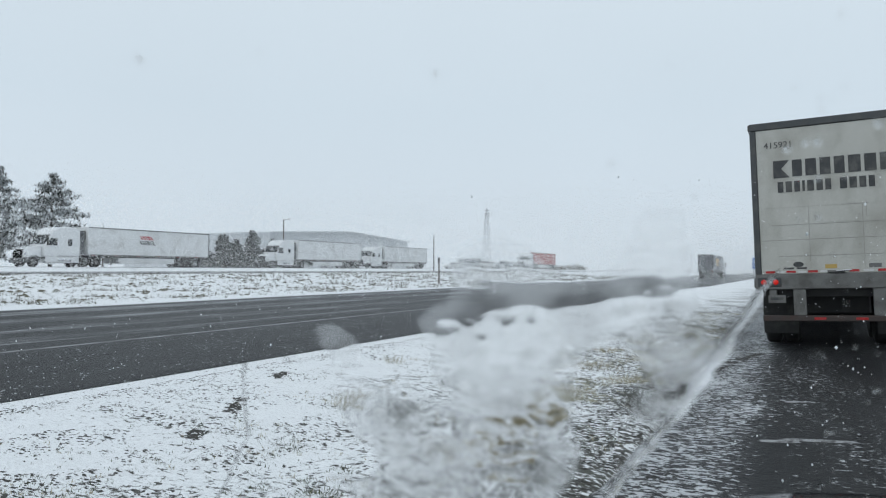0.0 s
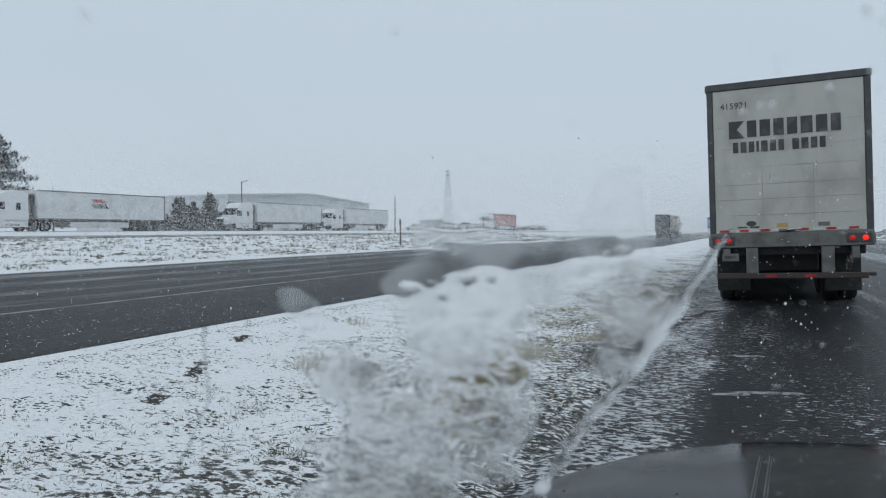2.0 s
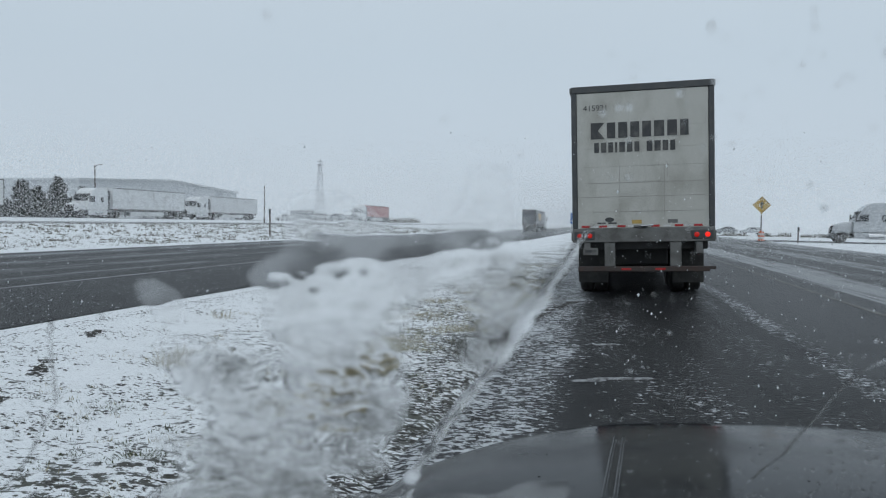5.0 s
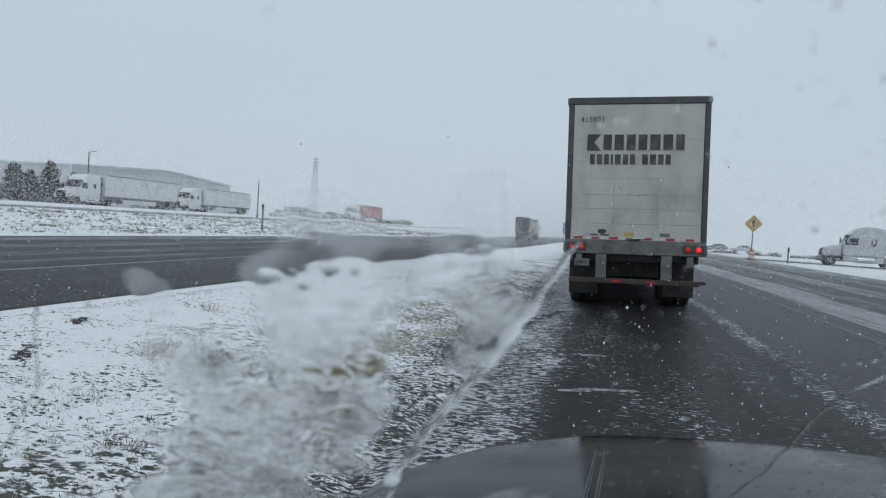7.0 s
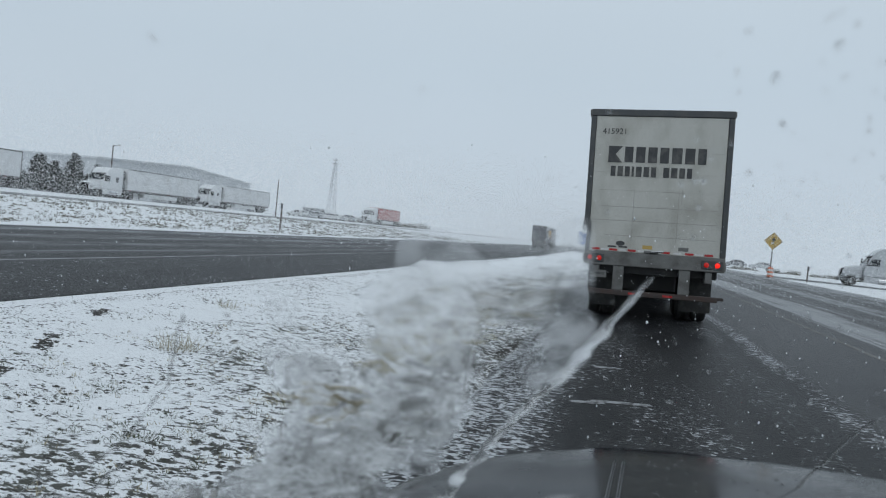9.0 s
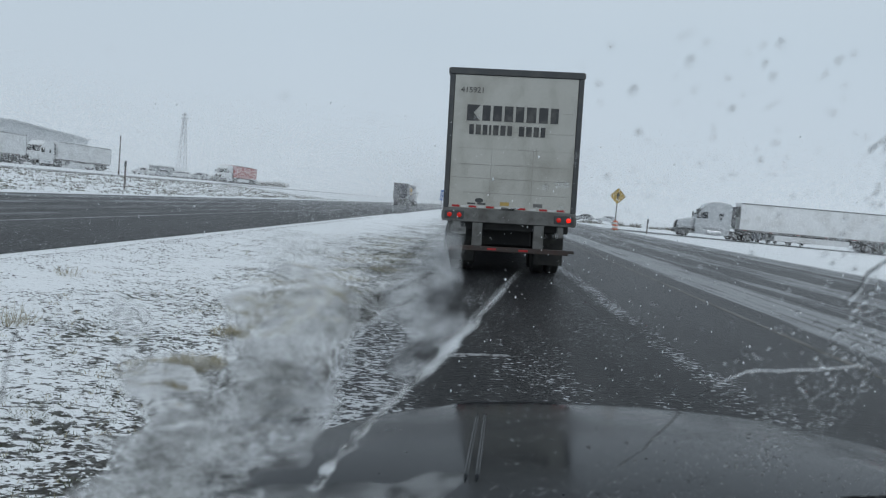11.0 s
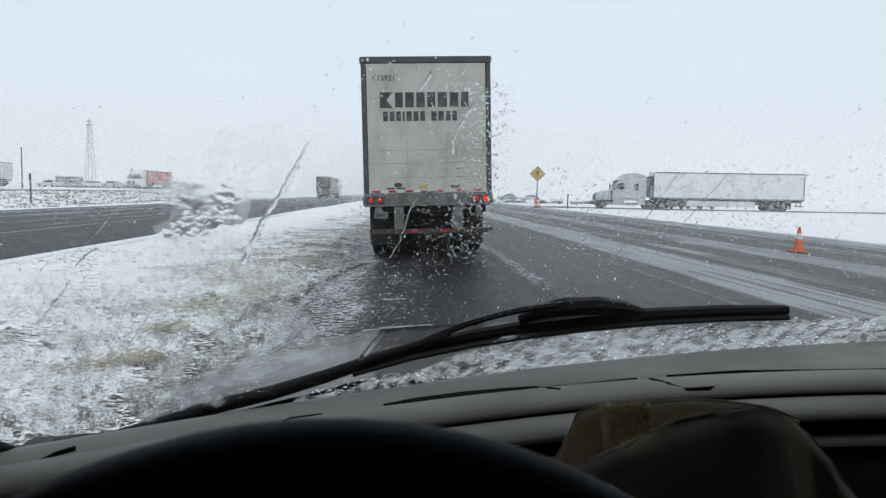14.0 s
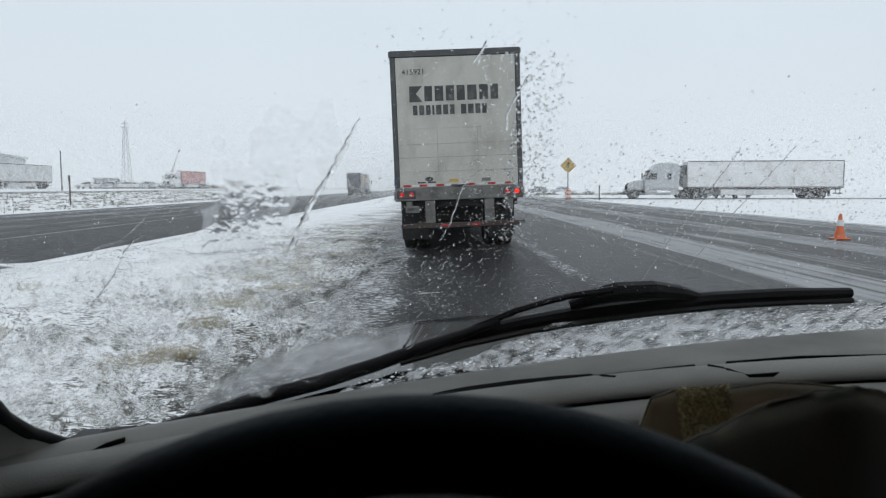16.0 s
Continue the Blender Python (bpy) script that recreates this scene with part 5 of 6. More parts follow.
def build_bonnet():
    rows = []
    half = 0.875
    for j in range(40):
        f = j / 39
        row = []
        for i in range(49):
            s = -1 + 2 * i / 48
            u = MID + s * half
            front = 2.05 - 0.55 * s ** 4 - 0.09 * s * s
            v = 0.93 + (front + 0.1 - 0.93) * f
            k = max(0, (v - front + 0.12) / 0.22)
            side = max(0, abs(s) - 0.86) / 0.14
            w = 1.045 - 0.075 * f - 0.05 * f * f - 0.03 * s * s - 0.10 * k * k - 0.09 * side ** 2
            ridge = step(-0.455, -0.40, u - MID) * (1 - step(0.40, 0.455, u - MID))
            w += 0.012 * ridge * (1 - 0.6 * f)
            w -= 0.05 * step(-0.2, -0.6, u) * (1 - f) ** 3
            row.append(Vector((u, v, w)))
        rows.append(row)
    hood = grid_part("bonnet", rows, "hood", car, "glossy dark grey bonnet beaded with water")
    last = [p.copy() for p in rows[-1]]
    grid_part("front_fascia", [last, [p + Vector((0, 0.03, -0.12)) for p in last], [p + Vector((0, 0.02, -0.5)) for p in last]], "hood", car)
    for s in (0, -1):
        edge = [r[s].copy() for r in rows]
        o = -0.012 if s == 0 else 0.012
        grid_part("wing", [edge, [p + Vector((o, 0, -0.02)) for p in edge], [p + Vector((o * 4, 0, -0.2)) for p in edge], [p + Vector((o * 4, 0, -0.55)) for p in edge]], "hood", car)
    # a pressed double crease that runs forward beside the driver's line of sight
    for du in (-0.009, 0.009):
        pts = []
        for k in range(14):
            v = 1.2 + 0.55 * k / 13
            u = -0.182 + 0.045 * k / 13 + du
            q = (u - MID) / half
            front = 2.05 - 0.55 * q ** 4 - 0.09 * q * q
            f = (v - 0.93) / (front + 0.1 - 0.93)
            pts.append((u, v, 1.045 - 0.075 * f - 0.05 * f * f - 0.03 * q * q + 0.012 * (1 - 0.6 * f) - 0.05 * step(-0.2, -0.6, u) * (1 - f) ** 3 + 0.0005))
        part("bonnet_crease", sweep(pts, [0.001] + [0.004] * 12 + [0.001], 8, None, 0.6), "hood", hood, smooth=True)
    rnd = random.Random(9)
    verts, faces = [], []
    for _ in range(150):
        j, i = rnd.uniform(4, 36), rnd.uniform(3, 45)
        p = rows[int(j)][int(i)].lerp(rows[int(j) + 1][int(i) + 1], rnd.random())
        r, n0 = rnd.uniform(0.0012, 0.003), len(verts)
        for q, zz in ((1, 0), (0.7, 0.25)):
            verts += [p + Vector((r * q * math.cos(t * 1.047), r * q * 1.3 * math.sin(t * 1.047), r * zz)) for t in range(6)]
        verts.append(p + Vector((0, 0, r * 0.35)))
        faces += [(n0 + t, n0 + (t + 1) % 6, n0 + 6 + (t + 1) % 6, n0 + 6 + t) for t in range(6)] + [(n0 + 6 + t, n0 + 6 + (t + 1) % 6, n0 + 12) for t in range(6)]
    tagged(mesh_from("water_beads", verts, faces, "water", hood), "small water beads", kind="stuff")


def build_shell():
    u0, u1 = MID - 0.90, MID + 0.90
    ws = [1.02 + 0.58 * k / 14 for k in range(15)]
    us = [-0.76 + 1.88 * k / 30 for k in range(31)]
    g = grid_part("windscreen", [[on_glass(u, w) for u in us] for w in ws], "glass", car, "wet clear windscreen")
    t = grid_part("tint_band", [[on_glass(u, 1.60 + 0.115 * k / 4) for u in us] for k in range(5)], "tint", g, "blue tint band along the top of the windscreen")
    g.visible_shadow = t.visible_shadow = False
    part("roof", box(u0 + 0.04, u1 - 0.04, -1.7, 0.13, 1.715, 1.76, 0.02), "hood", car)
    part("headliner", box(u0 + 0.05, u1 - 0.05, -1.68, 0.12, 1.69, 1.711), "headliner", car)
    for a, b in ((u0 - 0.03, u0 + 0.0), (u1, u1 + 0.03)):
        part("side_panel", box(a, b, -1.7, 0.28, 0.3, 1.73, 0.01), "dash_dark", car)
        part("door_skin", prism([(0.28, 0.3), (0.28, 1.04), (0.55, 1.0), (0.93, 0.95), (0.93, 0.3)], a, b), "hood", car)
    part("rear_panel", box(u0, u1, -1.73, -1.70, 0.3, 1.70), "dash_dark", car)
    part("floor_pan", box(u0, u1, -1.7, 0.9, 0.28, 0.30), "dash_dark", car)
    part("firewall", box(u0, u1, 0.9, 0.93, 0.3, 0.98), "dash_dark", car)
    cowl = [[Vector((u, base_v(u) + 0.03 + (0.97 - base_v(u) - 0.03) * k, 1.035 - 0.02 * k - 0.05 * step(-0.2, -0.6, u))) for u in us] for k in (0, 0.5, 1)]
    grid_part("cowl", cowl, "seal", car, "black plastic cowl under the windscreen")
    for s in (-1, 1):
        for v in (1.45, -1.25):
            wheel(car, MID + s * 0.76, v, 0.34, 0.2, outer=s)
    part("bumper", box(MID - 0.8, MID + 0.8, 1.70, 2.0, 0.28, 0.58, 0.06), "hood", car)


def build_dash():
    us = [-0.80 + 1.94 * k / 80 for k in range(81)]

    def band(*prof):
        return [[Vector((u, f(u), w + 0.006 * math.sin(u * 3.0))) for u in us] for f, w in prof]

    grid_part("dash_top", band((lambda u: base_v(u) + 0.035, 1.066), (lambda u: base_v(u) + 0.02, 1.080), (base_v, 1.082), (lambda u: (base_v(u) + lip_v(u)) / 2 + 0.012, 1.081), (lambda u: lip_v(u) + 0.078, 1.079), (lambda u: lip_v(u) + 0.074, 1.07)), "dash", car, "flat grey-beige dashboard top under the glass")
    grid_part("dash_pad", band((lambda u: lip_v(u) + 0.074, 1.07), (lambda u: lip_v(u) + 0.070, 1.084), (lambda u: lip_v(u) + 0.055, 1.090), (lambda u: lip_v(u) + 0.025, 1.0905), (lambda u: lip_v(u) + 0.008, 1.087), (lambda u: lip_v(u) + 0.001, 1.078), (lambda u: lip_v(u), 1.071), (lambda u: lip_v(u) + 0.004, 1.068)), "dash", car, "cracked grey-beige dashboard pad")
    grid_part("dash_seam", band((lambda u: lip_v(u) + 0.004, 1.068), (lambda u: lip_v(u) + 0.005, 1.066), (lambda u: lip_v(u) - 0.001, 1.0658)), "slot", car, "thin black seam under the pad")
    grid_part("dash_face", band((lambda u: lip_v(u) - 0.001, 1.0658), (lambda u: lip_v(u) - 0.010, 1.064), (lambda u: lip_v(u) - 0.022, 1.057), (lambda u: lip_v(u) - 0.028, 1.049), (lambda u: lip_v(u) - 0.030, 1.038), (lambda u: lip_v(u) - 0.012, 1.035)), "dash", car, "grey-beige dashboard front edge")
    grid_part("dash_groove", band((lambda u: lip_v(u) - 0.012, 1.035), (lambda u: lip_v(u) + 0.002, 1.022), (lambda u: lip_v(u) - 0.012, 1.010)), "slot", car)
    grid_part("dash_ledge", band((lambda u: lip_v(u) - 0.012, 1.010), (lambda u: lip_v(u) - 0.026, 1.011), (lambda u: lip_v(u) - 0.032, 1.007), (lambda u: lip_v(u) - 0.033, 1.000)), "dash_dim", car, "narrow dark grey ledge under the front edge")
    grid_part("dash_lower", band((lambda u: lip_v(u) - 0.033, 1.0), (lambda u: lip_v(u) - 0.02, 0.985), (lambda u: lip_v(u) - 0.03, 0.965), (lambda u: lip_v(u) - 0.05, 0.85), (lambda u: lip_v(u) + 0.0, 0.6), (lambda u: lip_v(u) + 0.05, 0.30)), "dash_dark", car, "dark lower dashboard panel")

    def crack(points, width, taper=True):
        """A dark split in the pad, a sliver with depth."""
        bm = bmesh.new()
        n = len(points)
        lo, hi = [], []
        for k, (u, dv) in enumerate(points):
            f = k / (n - 1)
            wd = width * (math.sin(math.pi * min(1, max(0, f * 0.9 + 0.05))) if taper else 1)
            v = lip_v(u) + dv
            z = 1.0885 + 0.006 * math.sin(u * 3.0) + (0.003 if 0.02 < dv < 0.06 else -0.0025)
            lo.append(bm.verts.new((u, v - wd / 2, z)))
            hi.append(bm.verts.new((u, v + wd / 2, z + 0.001)))
        for k in range(n - 1):
            bm.faces.new((lo[k], lo[k + 1], hi[k + 1], hi[k]))
        ex = bmesh.ops.extrude_face_region(bm, geom=bm.faces[:])
        for v in (g for g in ex["geom"] if isinstance(g, bmesh.types.BMVert)):
            v.co.z -= 0.012
        bmesh.ops.recalc_face_normals(bm, faces=bm.faces[:])
        part("crack", bm, "slot", car, "black split in the worn pad")

    crack([(-0.145, 0.074), (-0.10, 0.078), (-0.03, 0.078), (0.04, 0.076), (0.09, 0.074)], 0.020)
    crack([(0.10, 0.066), (0.13, 0.062), (0.16, 0.06), (0.2, 0.066), (0.25, 0.074)], 0.016)
    crack([(0.275, 0.024), (0.30, 0.014), (0.335, 0.013), (0.37, 0.018)], 0.022)
    crack([(0.26, 0.05), (0.275, 0.03)], 0.003, False)
    crack([(0.085, 0.07), (0.10, 0.045), (0.115, 0.035)], 0.003, False)
    crack([(0.30, 0.076), (0.42, 0.082), (0.56, 0.07), (0.66, 0.05)], 0.003, False)
    crack([(-0.55, 0.06), (-0.54, 0.085), (-0.525, 0.095)], 0.004, False)
    crack([(-0.29, 0.03), (-0.27, 0.055), (-0.23, 0.07)], 0.003, False)
    # round air vent and instrument hood beside the wheel
    vent = part("air_vent", lathe([(0.05, 0), (0.05, 0.012), (0.042, 0.016), (0.04, 0.006)], 24, "z"), "dash_dark", car, "round dark air vent")
    vent.data.transform(Matrix.Translation((-0.62, 0.372, 1.005)) @ pose(0, 0, 0, 50, 0, 0))
    rows = []
    for j in range(9):
        f = j / 8
        row = []
        for i in range(25):
            s = -1 + i / 12
            u = -0.27 + s * 0.24 * (1 - 0.1 * f)
            row.append(Vector((u, lip_v(u) - 0.02 - 0.16 * f, 1.03 + 0.035 * (1 - s * s) ** 0.6 * math.sin(math.pi * (0.25 + 0.75 * f)) - 0.03 * f - 0.05 * abs(s) ** 4)))
        rows.append(row)
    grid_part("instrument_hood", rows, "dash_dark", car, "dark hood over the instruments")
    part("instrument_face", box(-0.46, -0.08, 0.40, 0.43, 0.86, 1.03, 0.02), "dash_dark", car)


def build_wheel():
    c, tilt, R = Vector((-0.1778, -0.1435, 1.0926)), 0.4466, 0.2163
    up, ax = Vector((0, math.sin(tilt), math.cos(tilt))), Vector((0, -math.cos(tilt), math.sin(tilt)))
    bm = bmesh.new()
    n, k = 72, 14
    rings = []
    for i in range(n):
        t = 2 * math.pi * i / n
        d = Vector((1, 0, 0)) * math.cos(t) + up * math.sin(t)
        rings.append([bm.verts.new(c + d * (R + 0.016 * math.cos(2 * math.pi * j / k)) + ax * 0.016 * math.sin(2 * math.pi * j / k)) for j in range(k)])
    for i in range(n):
        a, b = rings[i], rings[(i + 1) % n]
        for j in range(k):
            bm.faces.new((a[j], b[j], b[(j + 1) % k], a[(j + 1) % k]))
    bmesh.ops.recalc_face_normals(bm, faces=bm.faces[:])
    sw = part("steering_wheel", bm, "wheel_rim", car, "black leather steering wheel rim", True)
    m = Matrix.Translation(c) @ (Matrix((Vector((1, 0, 0)), up, ax)).transposed().to_4x4())
    hub = lathe([(0.02, -0.05), (0.125, -0.045), (0.135, -0.03), (0.12, -0.012), (0.03, -0.002)], 32, "z")
    part("hub", hub, "wheel_rim", sw, smooth=True).data.transform(m)
    for a in (0, math.pi, math.pi * 1.35, math.pi * 1.65):
        p, q = Vector((math.cos(a) * 0.1, math.sin(a) * 0.1, -0.03)), Vector((math.cos(a) * (R - 0.005), math.sin(a) * (R - 0.005), -0.004))
        part("spoke", sweep([p, p.lerp(q, 0.5), q], [0.026, 0.02, 0.016], 8, None, 0.5), "wheel_rim", sw).data.transform(m)
    part("column", rod(c - ax * 0.06, c - ax * 0.55, 0.05, 0.06, 16), "dash_dark", car)


def build_pillars():
    edge = [(-0.54, 1.058), (-0.585, 1.062), (-0.611, 1.072), (-0.631, 1.10), (-0.638, 1.13), (-0.635, 1.165), (-0.629, 1.195), (-0.611, 1.289), (-0.591, 1.361), (-0.577, 1.41), (-0.563, 1.456), (-0.53, 1.55), (-0.49, 1.69)]
    pts = [on_glass(u, w, -0.006) for u, w in edge]
    part("window_seal", sweep(pts, [0.008] * 3 + [0.010] * 10, 8), "seal", car, "black rubber windscreen seal", True)
    rows = []
    for dv, du in ((0.0, 0.003), (-0.02, -0.012), (-0.05, -0.04), (-0.10, -0.075), (-0.20, -0.105), (-0.30, -0.11), (-0.30, -0.16), (0.02, -0.16)):
        rows.append([p + Vector((du * (0.45 if k < 2 else 1), dv - 0.012, 0.0 - (0.02 if k < 2 else 0))) for k, p in enumerate(pts)])
    grid_part("a_pillar", rows, "pillar", car, "grey cloth-covered windscreen pillar")
    right = [on_glass(2 * MID + 0.60 - (w - 1.07) * 0.25 + 0.12, w, -0.006) for w in (1.06, 1.2, 1.35, 1.5, 1.66)]
    rows = [[p + Vector((du, dv, 0)) for p in right] for dv, du in ((0.0, 0.0), (-0.05, 0.04), (-0.2, 0.1), (-0.3, 0.12), (0.02, 0.16))]
    grid_part("a_pillar", rows, "pillar", car, "grey cloth-covered windscreen pillar")


def build_wipers():
    def near_glass(pairs, off, dw=0.0):
        return [on_glass(u, w - 0.0116 + dw, off) for u, w in pairs]

    arm = part("wiper", sweep(near_glass(((-0.56, 1.042), (-0.46, 1.062), (-0.385, 1.080), (-0.308, 1.092), (-0.227, 1.112), (-0.15, 1.136), (-0.10, 1.150), (-0.04, 1.170)), 0.016), [0.012, 0.013, 0.014, 0.014, 0.013, 0.012, 0.010, 0.006], 8, None, 0.8), "wiper", car, "black wiper arm and blade at rest", True)
    blade_pts = near_glass(((-0.19, 1.122), (-0.10, 1.142), (0.0, 1.155), (0.079, 1.162), (0.20, 1.167), (0.32, 1.169), (0.45, 1.166), (0.57, 1.161)), 0.014)
    part("blade_spine", sweep([p + Vector((0, 0, 0.006)) for p in blade_pts], [0.006, 0.009, 0.011, 0.012, 0.0125, 0.012, 0.0115, 0.009], 8), "wiper", arm)
    part("rubber_edge", sweep([p + Vector((0, -0.007, -0.006)) for p in blade_pts], 0.005, 6), "seal", arm)
    part("adapter", sweep(near_glass(((0.07, 1.178), (0.11, 1.192), (0.14, 1.197), (0.20, 1.195), (0.25, 1.186), (0.29, 1.175)), 0.022), [0.008, 0.013, 0.015, 0.015, 0.012, 0.007], 8), "wiper", arm)
    part("arm_rail", sweep(near_glass(((-0.08, 1.156), (-0.015, 1.182), (0.03, 1.193), (0.069, 1.200), (0.131, 1.204)), 0.02), [0.006, 0.005, 0.005, 0.005, 0.006], 6), "wiper", arm)
    second = part("wiper", sweep([on_glass(u, w, 0.02) for u, w in ((0.76, 1.07), (0.85, 1.09), (0.95, 1.11), (1.08, 1.135))], [0.008, 0.012, 0.013, 0.012], 8, None, 0.8), "wiper", car, "black wiper blade at rest", True)
    part("rubber_edge", sweep([on_glass(u, w, 0.01) for u, w in ((0.78, 1.06), (0.9, 1.085), (1.08, 1.115))], 0.004, 6), "seal", second)
    # slush pushed up along the foot of the glass
    rnd = random.Random(4)
    verts, faces = [], []
    for _ in range(2200):
        u = rnd.uniform(-0.30, 1.08)
        top = 1.085 + 0.065 * step(-0.3, 0.15, u) - 0.02 * step(0.6, 1.0, u)
        w = 1.045 + (top - 1.045) * rnd.random() ** 1.3
        if noise.noise(Vector((u * 9, w * 30, 2))) < -0.28 + 0.35 * max(0, 0.3 - u) + 0.25 * (w - 1.045) / 0.1:
            continue
        c, i = on_glass(u, w, 0.004), len(verts)
        r = 0.0006 + 0.0018 * rnd.random() ** 2.5
        for q, o in ((1.0, 0.0), (0.65, 0.6)):
            for t in range(6):
                a = t * math.pi / 3 + rnd.uniform(-0.2, 0.2)
                du, dw = r * 1.6 * q * math.cos(a), r * q * 0.7 * math.sin(a)
                verts.append(c + Vector((du, -dw / 0.73 * 0.8 + o * r * 0.45, dw + o * r * 0.5)))
        faces += [(i + t, i + (t + 1) % 6, i + 6 + (t + 1) % 6, i + 6 + t) for t in range(6)] + [tuple(range(i + 6, i + 12))]
    tagged(mesh_from("wet_slush", verts, faces, "glass_slush", car), "wet slush along the foot of the windscreen", kind="stuff")


def drop(verts, faces, u, w, r, high, squash=1.0, turn=0.0):
    """A bead of water on the outside of the glass."""
    c = on_glass(u, w, 0.0008)
    ex = Vector((1, 0.2613 - 0.3244 * u, 0)).normalized()
    ez = Vector((0, -0.725, 0.689))
    out = Vector((0, 0.689, 0.725))
    i, n = len(verts), 6 if r < 0.00065 else 9
    for q, o in ((1.0, 0.0), (0.88, 0.45), (0.55, 0.85)):
        for t in range(n):
            a = 2 * math.pi * t / n
            x, y = r * q * math.cos(a), r * q * squash * math.sin(a)
            x, y = x * math.cos(turn) - y * math.sin(turn), x * math.sin(turn) + y * math.cos(turn)
            verts.append(c + ex * x + ez * y + out * high * o)
    verts.append(c + out * high)
    for k in (0, n):
        faces += [(i + k + n + t, i + k + n + (t + 1) % n, i + k + (t + 1) % n, i + k + t) for t in range(n)]
    faces += [(i + 3 * n, i + 2 * n + (t + 1) % n, i + 2 * n + t) for t in range(n)]
    faces.append(tuple(i + t for t in range(n)))


def build_drops():
    rnd = random.Random(21)
    verts, faces = [], []
    def scatter(count, u0, u1, w0, w1, r0, r1, high, power=2.5):
        for _ in range(count):
            u, w = rnd.uniform(u0, u1), rnd.uniform(w0, w1)
            r = r0 + (r1 - r0) * rnd.random() ** power
            if -0.3 < u < 0.62 and abs(w - 1.142 - 0.03 * step(-0.19, 0.08, u)) < 0.03:
                continue
            drop(verts, faces, u, w, r, r * high * rnd.uniform(0.35, 1.0), rnd.uniform(0.9, 1.7), rnd.uniform(-0.4, 0.4))

    scatter(4200, -0.62, -0.1, 1.09, 1.295, 0.0004, 0.0018, 0.34)
    scatter(4600, -0.1, 0.85, 1.12, 1.295, 0.0004, 0.0015, 0.26)
    scatter(900, -0.2, 0.45, 1.30, 1.40, 0.0004, 0.0013, 0.34)
    scatter(350, -0.21, -0.10, 1.29, 1.48, 0.0003, 0.0009, 0.34)
    scatter(1300, -0.10, 0.0, 1.29, 1.49, 0.0003, 0.0012, 0.34)
    scatter(560, -0.06, -0.01, 1.30, 1.49, 0.0005, 0.0018, 0.42, 1.8)
    scatter(90, -0.20, -0.02, 1.478, 1.505, 0.0005, 0.0013, 0.34)
    scatter(30, -0.2, 0.02, 1.50, 1.54, 0.0006, 0.0014, 0.4)
    scatter(1300, 0.02, 0.55, 1.29, 1.41, 0.0004, 0.0016, 0.38)
    scatter(160, 0.05, 0.9, 1.38, 1.56, 0.0006, 0.0016, 0.4)
    scatter(110, -0.6, -0.15, 1.30, 1.50, 0.0003, 0.0008, 0.35)
    # drops drawn out by the wind into short slanting strokes
    for _ in range(260):
        u, w = rnd.uniform(-0.64, -0.12), rnd.uniform(1.08, 1.30)
        r = rnd.uniform(0.0004, 0.0009)
        drop(verts, faces, u, w, r, r * 0.3, rnd.uniform(4, 11), rnd.gauss(-0.65, 0.2))
    ob = mesh_from("water_drops", verts, faces, "water", car)
    for face in ob.data.polygons:
        face.use_smooth = len(face.vertices) < 5
    ob.visible_shadow = False
    tagged(ob, "water drops on the outside of the windscreen", kind="stuff")
    runs = (((-0.048, 1.473), (-0.059, 1.454), (-0.066, 1.439), (-0.065, 1.421)),
            ((-0.024, 1.389), (-0.046, 1.386), (-0.091, 1.385), (-0.106, 1.374), (-0.112, 1.359), (-0.12, 1.33), (-0.136, 1.302)),
            ((0.224, 1.40), (0.208, 1.35), (0.179, 1.279), (0.159, 1.219)), ((0.298, 1.403), (0.256, 1.313), (0.226, 1.233)),
            ((-0.458, 1.303), (-0.485, 1.275), (-0.513, 1.248)), ((-0.40, 1.26), (-0.43, 1.225), (-0.45, 1.20)),
            ((-0.095, 1.497), (-0.099, 1.487), (-0.107, 1.478)), ((-0.367, 1.411), (-0.388, 1.379), (-0.42, 1.348), (-0.446, 1.329), (-0.467, 1.324), (-0.483, 1.309)),
            ((-0.423, 1.336), (-0.435, 1.329), (-0.454, 1.312)), ((-0.36, 1.17), (-0.40, 1.13), (-0.43, 1.105)), ((-0.30, 1.20), (-0.33, 1.165), (-0.35, 1.14)))
    broad_run = ((-0.211, 1.436), (-0.227, 1.412), (-0.246, 1.384), (-0.267, 1.359), (-0.289, 1.324), (-0.30, 1.305))
    runs = runs + (broad_run,)
    for k, run in enumerate(runs):
        wide = 3.0 if k == len(runs) - 1 else 0.35 if k == 7 else 0.6 if 1 <= k <= 5 else 0.95
        pts, radii = [], []
        for (a, b), (c, d) in zip(run, run[1:]):
            n = max(2, int(math.hypot(c - a, d - b) / 0.003))
            for q in range(n):
                f = q / n
                u, w = a + (c - a) * f, b + (d - b) * f
                wig = (0.0036 if k == len(runs) - 1 else 0.0024) * noise.noise(Vector((u * 90, w * 90, k))) + 0.001 * noise.noise(Vector((u * 300, w * 300, k)))
                pts.append(on_glass(u + wig, w + wig * 0.4, 0.0008))
                radii.append(wide * (0.0013 + 0.0011 * noise.noise(Vector((w * 160, k, 3)))))
        radii[0] = radii[-1] = 0.0003
        if k == len(runs) - 1:
            radii = [q * min(1, (i + 2) / 14) for i, q in enumerate(radii)]
        last = wide > 2
        tr = part("water_trickle", sweep(pts, radii, 8, None, 0.13 if last else 0.42), "melt_streak" if last else "water", car, "broad cloudy streak of melting slush on the windscreen" if last else "thin water trickle on the windscreen", True)
        tr.visible_shadow = False


